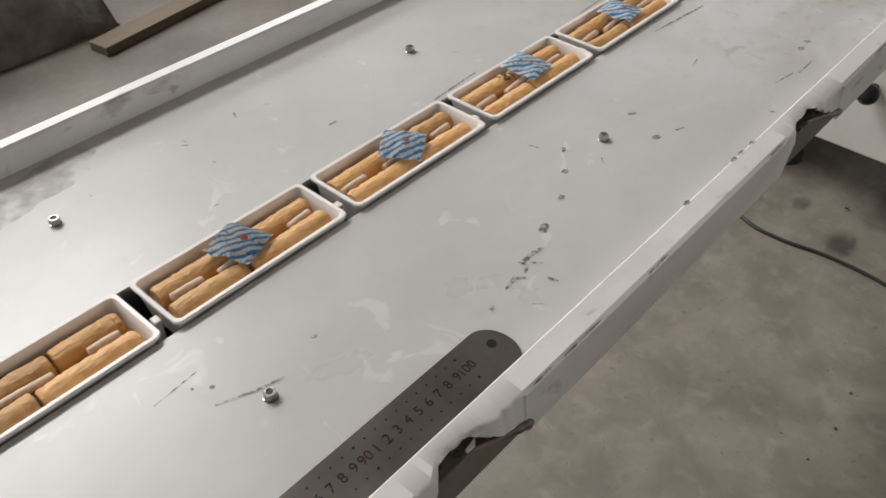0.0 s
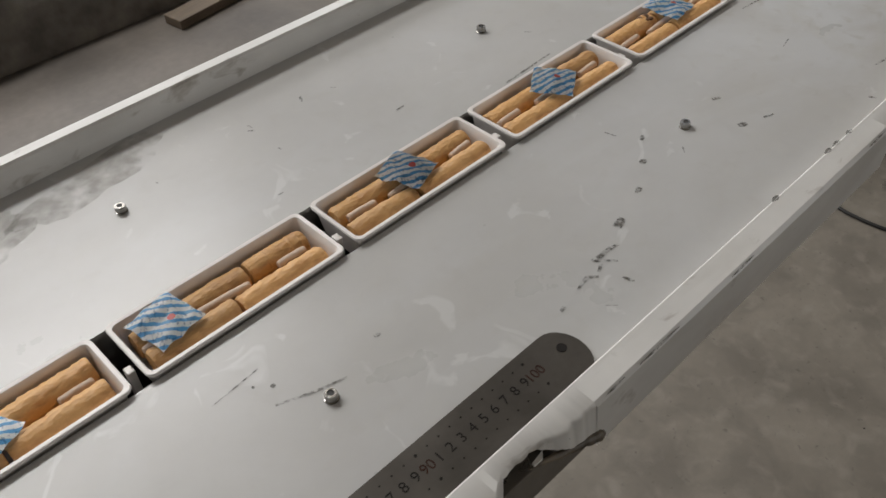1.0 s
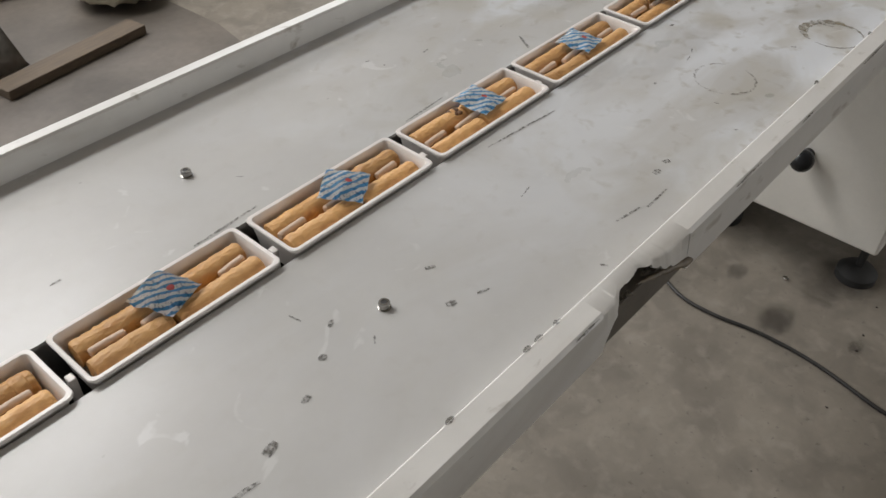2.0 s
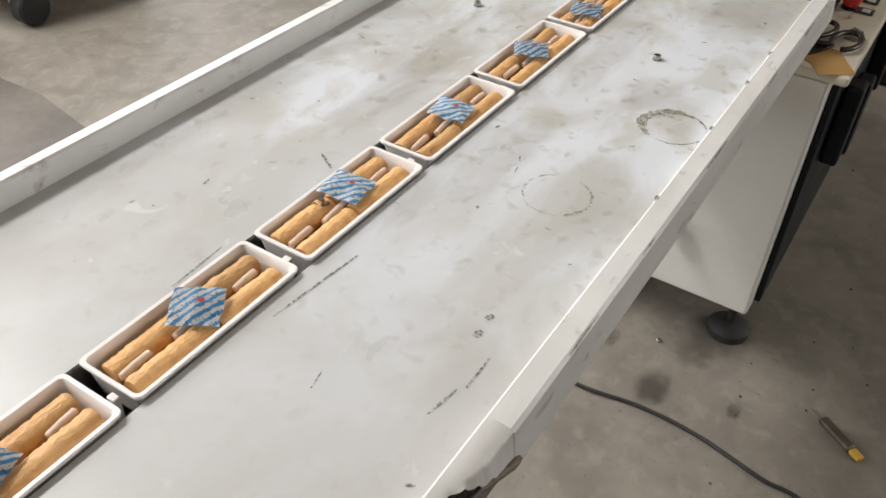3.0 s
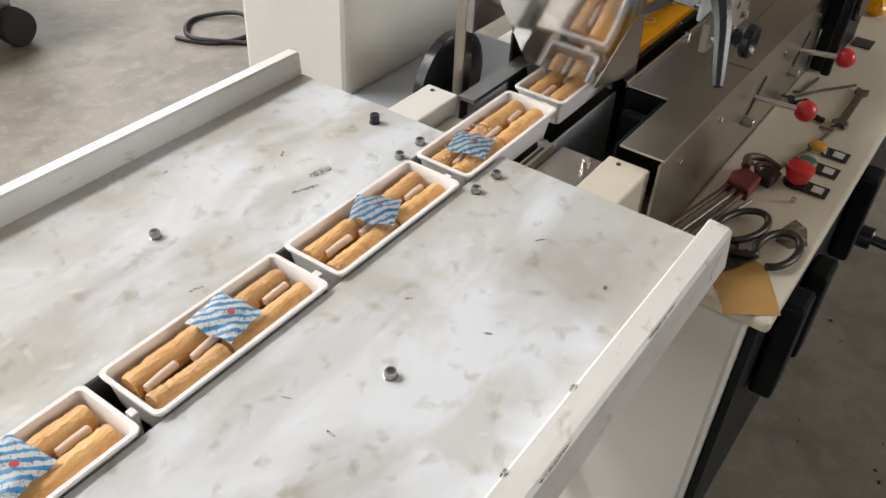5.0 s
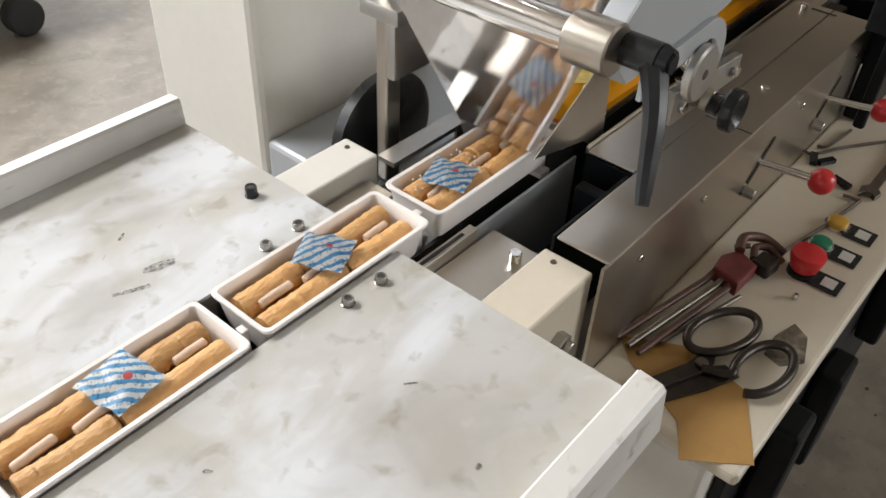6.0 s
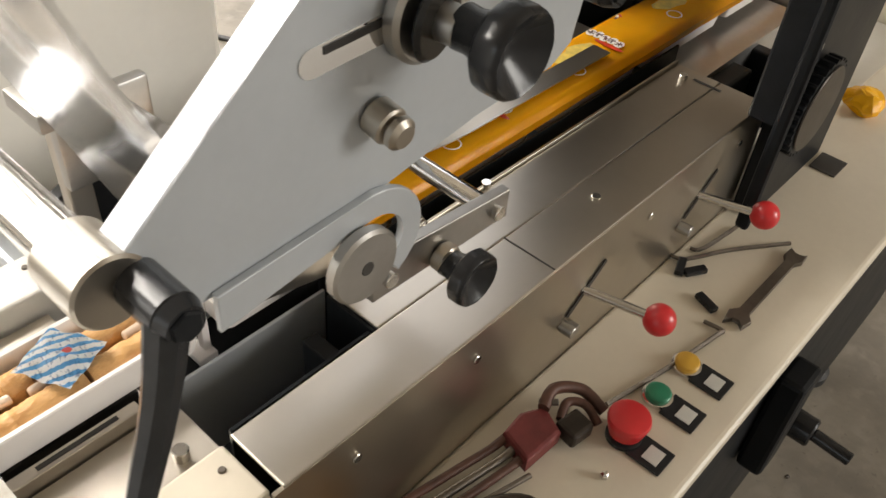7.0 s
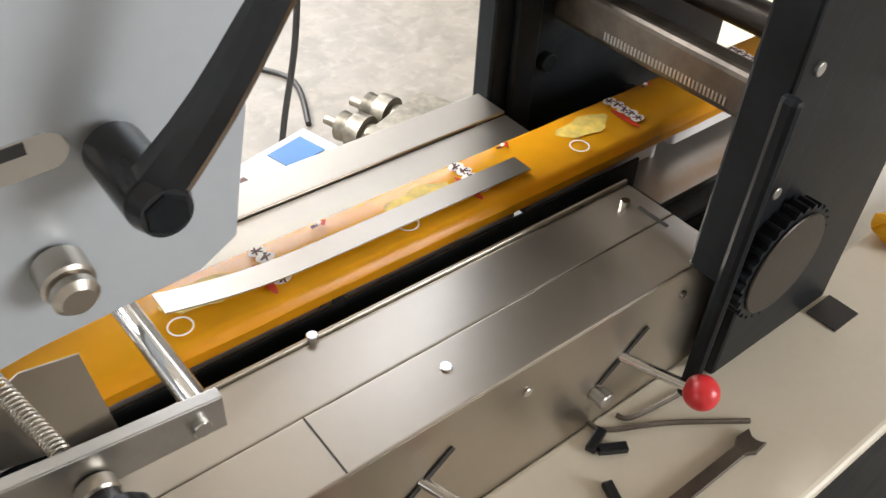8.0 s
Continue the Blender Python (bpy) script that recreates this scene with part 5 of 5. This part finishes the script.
for y0, y1, mat, lab in ((0.010, 0.012, BROWN, "brown long handle"), (-0.004, 0.0, TOOL, "steel rod"), (-0.016, -0.010, BROWN, "brown long handle")):
    bm = B()
    rings(bm, [(-0.10, y0 + 0.01, 0.006), (-0.09, y0 + 0.01, 0.006), (0.03, y1, 0.010), (0.05, y1, 0.012)], [0.003, 0.0038, 0.0036, 0.0042], 14)
    part("handle", bm, mat, cr, lab, smooth=True)
bm = B()
prism(bm, [(0.040, -0.018), (0.082, -0.014), (0.090, 0.012), (0.068, 0.020), (0.044, 0.014)], "z", 0.002, 0.020, 0.003)
part("tool_head", bm, RUSTY, cr, "rusty red tool head")
bm = B()
wire(bm, [(0.085, 0.01, 0.022), (0.105, 0.018, 0.024), (0.128, 0.006, 0.018), (0.132, -0.018, 0.010)], 0.0052, 12)
wire(bm, [(0.092, -0.004, 0.016), (0.108, 0.004, 0.018), (0.120, -0.006, 0.016), (0.118, -0.024, 0.010)], 0.004, 10)
part("jaw", bm, BROWN, cr, "dark curved jaw", smooth=True)
bm = B()
box(bm, 0.085, 0.11, -0.026, -0.004, 0.004, 0.020, 0.003)
part("jaw_block", bm, TOOL_DARK, cr)
bm = B()
rod(bm, (-0.070, -0.010, 0.004), (0.040, -0.024, 0.008), 0.0024, 12)
rod(bm, (0.088, 0.018, 0.020), (0.098, 0.006, 0.024), 0.003, 10)
part("steel_pin", bm, TOOL, cr, smooth=True)

wr = thing("spanner", "worn steel open-ended spanner on the shelf", "spanner", m=pose(2.200, -0.126, S0, 0, 0, 0))
bm = B()
prism(bm, [(-0.056, -0.0042), (0.046, -0.0038), (0.054, -0.010), (0.069, -0.009), (0.062, -0.003), (0.062, 0.003), (0.069, 0.009), (0.054, 0.010), (0.046, 0.0038), (-0.056, 0.0042), (-0.064, 0.012),
           (-0.082, 0.009), (-0.071, 0.004), (-0.070, -0.003), (-0.079, -0.009), (-0.064, -0.012)], "z", 0.0, 0.006, 0.0012)
part("spanner_body", bm, TOOL, wr)


def hex_key(name, pts, label, mat=TOOL, r=0.0023):
    bm = B()
    wire(bm, [(x, y, S0 + r + z) for x, y, z in pts], r, 6, 5)
    return tagged(part(name, bm, mat), label, "hex key")


hex_key("hex_key", [(1.955, -0.094, 0), (2.03, -0.110, 0), (2.10, -0.122, 0), (2.108, -0.122, 0), (2.106, -0.104, 0)], "long bright hex key on the shelf", TOOL)
hex_key("hex_key", [(2.165, -0.030, 0), (2.172, -0.046, 0), (2.22, -0.072, 0), (2.278, -0.112, 0)], "thin dark hex key across the shelf")
hex_key("hex_key", [(2.19, -0.040, 0), (2.20, -0.05, 0), (2.26, -0.058, 0)], "thin dark hex key by the lever")
for x, y, a in ((2.157, -0.048, 20), (2.162, -0.062, -30), (2.13, -0.093, 70)):
    bm = B()
    box(bm, -0.0125, 0.0125, -0.0045, 0.0045, 0, 0.006, 0.001)
    tagged(part("key_block", bm, BLACK, m=pose(x, y, S0, 0, 0, a)), "small black keyway block on the shelf", "machine key", group="keys on the shelf")
bm = B()
rings(bm, [(1.895, -0.133, S0), (1.895, -0.133, S0 + 0.004), (1.895, -0.133, S0 + 0.006)], [0.0035, 0.0035, 0.002], 6)
tagged(part("small_screw", bm, CHROME), "tiny bright screw on the shelf", "screw")
bm = B()
prism(bm, [(1.795, -0.160), (1.815, -0.176), (1.85, -0.165), (1.86, -0.148), (1.83, -0.140), (1.80, -0.142)], "z", SH + 0.0002, SH + 0.0006)
tagged(part("oil_stain", bm, STAIN_SOFT), "dull oily stain on the cream shelf", "stain")
bm = B()
shell(ball(bm, (2.605, -0.058, SH + 0.018), 0.024, 0.7), 0.009)
tagged(part("crumpled_wrapper", bm, ORANGE), "crumpled orange and red film scrap", "wrapper")

# ---- floor things ----
bm = B()
wire(bm, [(1.62, 0.40, 0.004), (1.52, 0.27, 0.004), (1.445, 0.150, 0.004), (1.435, 0.06, 0.004), (1.452, -0.05, 0.004), (1.448, -0.17, 0.004), (1.42, -0.30, 0.004), (1.40, -0.42, 0.004), (1.22, -0.8, 0.004)], 0.0042, 10, 12)
tagged(part("floor_cable", bm, CABLE, smooth=True), "thin black cable lying on the concrete floor", "cable")
bm = B()
wire(bm, [(2.60, 1.98, 0.008), (2.66, 1.85, 0.008), (2.80, 1.82, 0.008), (2.86, 1.95, 0.02), (2.74, 2.05, 0.008), (2.62, 1.93, 0.02), (2.72, 1.78, 0.008), (2.80, 1.62, 0.008), (2.72, 1.4, 0.008)], 0.008, 10, 12)
tagged(part("floor_cable", bm, CABLE, smooth=True), "coiled black cable on the concrete floor", "cable")
for x, y, r in ((1.648, -0.012, 0.006), (1.30, -0.62, 0.005)):
    bm = B()
    rings(bm, [(x, y, 0), (x, y, 0.006), (x, y, 0.007)], [r, r, r * 0.6], 6)
    tagged(part("dropped_nut", bm, CHROME), "small bright nut dropped on the floor", "nut")
for x, y, rx, ry in ((1.517, -0.049, 0.07, 0.05), (1.66, -0.09, 0.06, 0.06), (1.75, -0.115, 0.11, 0.09), (1.55, -0.21, 0.03, 0.02), (1.35, -0.45, 0.05, 0.03), (1.513, -0.056, 0.06, 0.045), (1.60, 0.08, 0.04, 0.03)):
    bm = B()
    bm.faces.new([bm.verts.new((x + sx * rx, y + sy * ry, 0.0008)) for sx, sy in ((-1, -1), (1, -1), (1, 1), (-1, 1))])
    tagged(part("floor_stain", bm, SPOT), "dark oil spot on the concrete floor", "stain", group="oil spots on the floor")
kn = thing("utility_knife", "small knife with yellow end lying on the floor", "knife", m=pose(1.614, -0.378, 0.002, 0, 0, 55))
bm = B()
box(bm, -0.06, 0.02, -0.010, 0.010, 0, 0.012, 0.004)
part("grip", bm, TOOL, kn, "patterned grey grip")
bm = B()
box(bm, -0.085, -0.06, -0.008, 0.008, 0, 0.011, 0.003)
part("end_cap", bm, YELLOW, kn, "yellow end cap")
bm = B()
prism(bm, [(0.02, -0.006), (0.05, 0.0), (0.02, 0.006)], "z", 0.004, 0.005)
part("blade", bm, STEEL, kn)

# heaps of wrapped stock behind the table
bm = B()
prism(bm, [(-1.6, 0.75), (0.9, 0.85), (1.45, 1.35), (1.55, 1.9), (1.5, 3.2), (-1.8, 3.3)], "z", 0.0006, 0.003)
tagged(part("floor_sheet", bm, MAT), "dark dusty sheet spread on the concrete floor", "floor sheet")
bm = B()
rnd = random.Random(17)
for k in range(160):
    x, y, r = rnd.uniform(-0.2, 2.6), rnd.uniform(-1.3, -0.18), rnd.uniform(0.0015, 0.0045)
    a = rnd.uniform(0, 3)
    pts = [bm.verts.new((x + r * rnd.uniform(0.6, 1.6) * math.cos(a + q * 1.05), y + r * rnd.uniform(0.6, 1.4) * math.sin(a + q * 1.05), 0.0012)) for q in range(6)]
    bm.faces.new(pts)
    top = bm.verts.new((x, y, 0.0012 + r * 0.6))
    for q in range(6):
        bm.faces.new((pts[q], pts[(q + 1) % 6], top))
tagged(part("crumbs", bm, TOOL_DARK), "dark crumbs and grit scattered over the concrete", "grit", kind="stuff")
rnd = random.Random(5)
for x, y, sx, sy, sz in ((0.55, 2.35, 0.9, 0.5, 0.22), (1.35, 2.75, 0.7, 0.35, 0.18), (-0.3, 2.3, 0.7, 0.5, 0.25)):
    pal = thing("wrapped_stack", "low stack of goods under dusty clear plastic sheeting", "wrapped goods", group="wrapped stacks")
    bm = B()
    n = 22
    grid = []
    for i in range(n + 1):
        row = []
        for j in range(n + 1):
            u, v = i / n * 2 - 1, j / n * 2 - 1
            e = max(abs(u), abs(v))
            h = sz * (1 if e < 0.8 else max(0, (1 - e) / 0.2) ** 0.5)
            row.append(bm.verts.new((x + u * sx / 2, y + v * sy / 2, 0.004 + max(0, h + 0.07 * noise.noise(Vector((x + u * 3, y + v * 3, 1))) * (e < 0.98) + 0.03 * noise.noise(Vector((x + u * 9, v * 9, 4))) * (e < 0.98)))))
        grid.append(row)
    for i in range(n):
        for j in range(n):
            bm.faces.new((grid[i][j], grid[i + 1][j], grid[i + 1][j + 1], grid[i][j + 1]))
    part("sheeting", bm, PLASTIC_BAG, pal, smooth=True)
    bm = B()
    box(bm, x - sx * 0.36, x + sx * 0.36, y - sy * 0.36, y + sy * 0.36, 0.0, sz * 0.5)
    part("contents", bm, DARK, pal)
for x, y, ln, a in ((1.10, 2.02, 0.5, 8),):
    bm = B()
    box(bm, -ln / 2, ln / 2, -0.04, 0.04, 0.0, 0.03, 0.003)
    tagged(part("wooden_batten", bm, BATTEN, m=pose(x, y, 0.003, 0, 0, a)), "short dusty timber batten on the floor", "timber", group="battens on the floor")
bm = B()
shell(ball(bm, (1.45, 2.32, 0.08), 0.16, 0.5), 0.03)
tagged(part("pale_sack", bm, CLOTH, smooth=True), "pale crumpled sack lying on the floor", "sack")

# bench and fittings behind the machine
bench = thing("side_machine", "pale machine on black wheels standing behind", "machine")
bm = B()
box(bm, 1.75, 2.35, 2.35, 2.9, 0.14, 0.5, 0.01)
part("housing", bm, CREAM, bench)
for x in (1.85, 2.25):
    bm = B()
    rod(bm, (x, 2.36, 0.06), (x, 2.30, 0.06), 0.06)
    part("castor", bm, RUBBER, bench, smooth=True)
    bm = B()
    box(bm, x - 0.02, x + 0.02, 2.36, 2.42, 0.06, 0.145)
    part("fork", bm, STEEL_DULL, bench)
val = thing("valve_block", "oily metal block with two ribbed fittings on the floor", "fitting", m=pose(2.83, 1.16, 0.0, 0, 0, 20))
bm = B()
box(bm, -0.10, 0.14, -0.10, 0.02, 0.0, 0.12, 0.004)
part("block", bm, BRASS, val)
for dx in (-0.05, 0.06):
    bm = B()
    rings(bm, [(dx, 0.02, 0.07), (dx, 0.05, 0.07), (dx, 0.052, 0.07), (dx, 0.09, 0.07), (dx, 0.092, 0.07), (dx, 0.13, 0.07), (dx, 0.132, 0.07), (dx, 0.18, 0.07)], [0.035, 0.035, 0.05, 0.05, 0.035, 0.04, 0.015, 0.013], 20, axis=(0, 1, 0))
    part("fitting", bm, BRASS, val, "ribbed round fitting", smooth=True)
bx = thing("printed_carton", "small white printed carton with an open brown end", "carton", m=pose(2.055, 0.315, 0.0, 0, 0, 14))
bm = B()
box(bm, -0.05, 0.10, -0.04, 0.04, 0.70, 0.762, 0.002)
part("carton_body", bm, WHITE, bx)
bm = B()
box(bm, -0.0545, -0.0505, -0.036, 0.036, 0.706, 0.757)
part("open_end", bm, BROWN, bx, "dark brown open end")
for x0, x1, y0, y1, mat in ((0.04, 0.085, -0.005, 0.03, material("blue_print", (0.05, 0.2, 0.5), 0.5)), (0.0, 0.03, -0.01, 0.0, PRINT_RED), (-0.02, 0.0, 0.008, 0.02, PRINT_DARK)):
    bm = B()
    box(bm, x0, x1, y0, y1, 0.7622, 0.7632)
    part("print_bar", bm, mat, bx)
bm = B()
box(bm, 1.96, 2.20, 0.262, 0.39, 0.0, 0.70, 0.004)
tagged(part("side_stand", bm, WHITE), "plain white stand under the carton", "stand")
outfeed = thing("outfeed_table", "pale cream outfeed cover with a blue belt below", "conveyor table")
bm = B()
box(bm, 2.68, 3.45, 0.255, 0.52, 0.62, 0.70, 0.012, 3)
part("cover", bm, CREAM, outfeed, "pale cream folded cover")
bm = B()
box(bm, 2.66, 3.45, 0.262, 0.50, 0.585, 0.612, 0.004)
part("belt", bm, material("blue_belt", (0.04, 0.07, 0.26), 0.5), outfeed, "dark blue belt")
for x in (2.80, 3.30):
    bm = B()
    box(bm, x, x + 0.05, 0.36, 0.41, 0.0, 0.586, 0.003)
    part("leg", bm, WHITE, outfeed)
bm = B()
wire(bm, [(2.30, 0.60, 1.62), (2.285, 0.60, 1.05), (2.266, 0.60, 0.761), (2.228, 0.60, 0.574), (2.20, 0.60, 0.30), (2.25, 0.66, 0.006), (2.42, 0.80, 0.006)], 0.0045, 8, 10)
tagged(part("hanging_cable", bm, CABLE, smooth=True), "thin black cable hanging down behind the machine", "cable")


# ---- what moves ----
def motions():
    for k, t in trays:
        s = PHASE + PITCH * k + L_TRAY / 2
        walk(t, [(0.0, pose(s, YC, RIM)), (8.0, pose(s + 8 * SPEED, YC, RIM))])
    for k, p in pushers:
        s = PHASE + PITCH * k - 0.005
        walk(p, [(0.0, pose(s, YC - 0.012, RIM)), (8.0, pose(s + 8 * SPEED, YC - 0.012, RIM))])
    # prints ride down the web inside the former, then along the tube
    for k, p in prints:
        s = 1.42 + 0.186 * k
        rows = []
        for i in range(17):
            t = i * 0.5
            x = s + SPEED * t
            z = TOPZ - 0.0006 if x > 1.86 else RIM + 0.004
            rows.append((t, pose(max(x, 1.86), YC, z)))
        walk(p, rows)


motions()
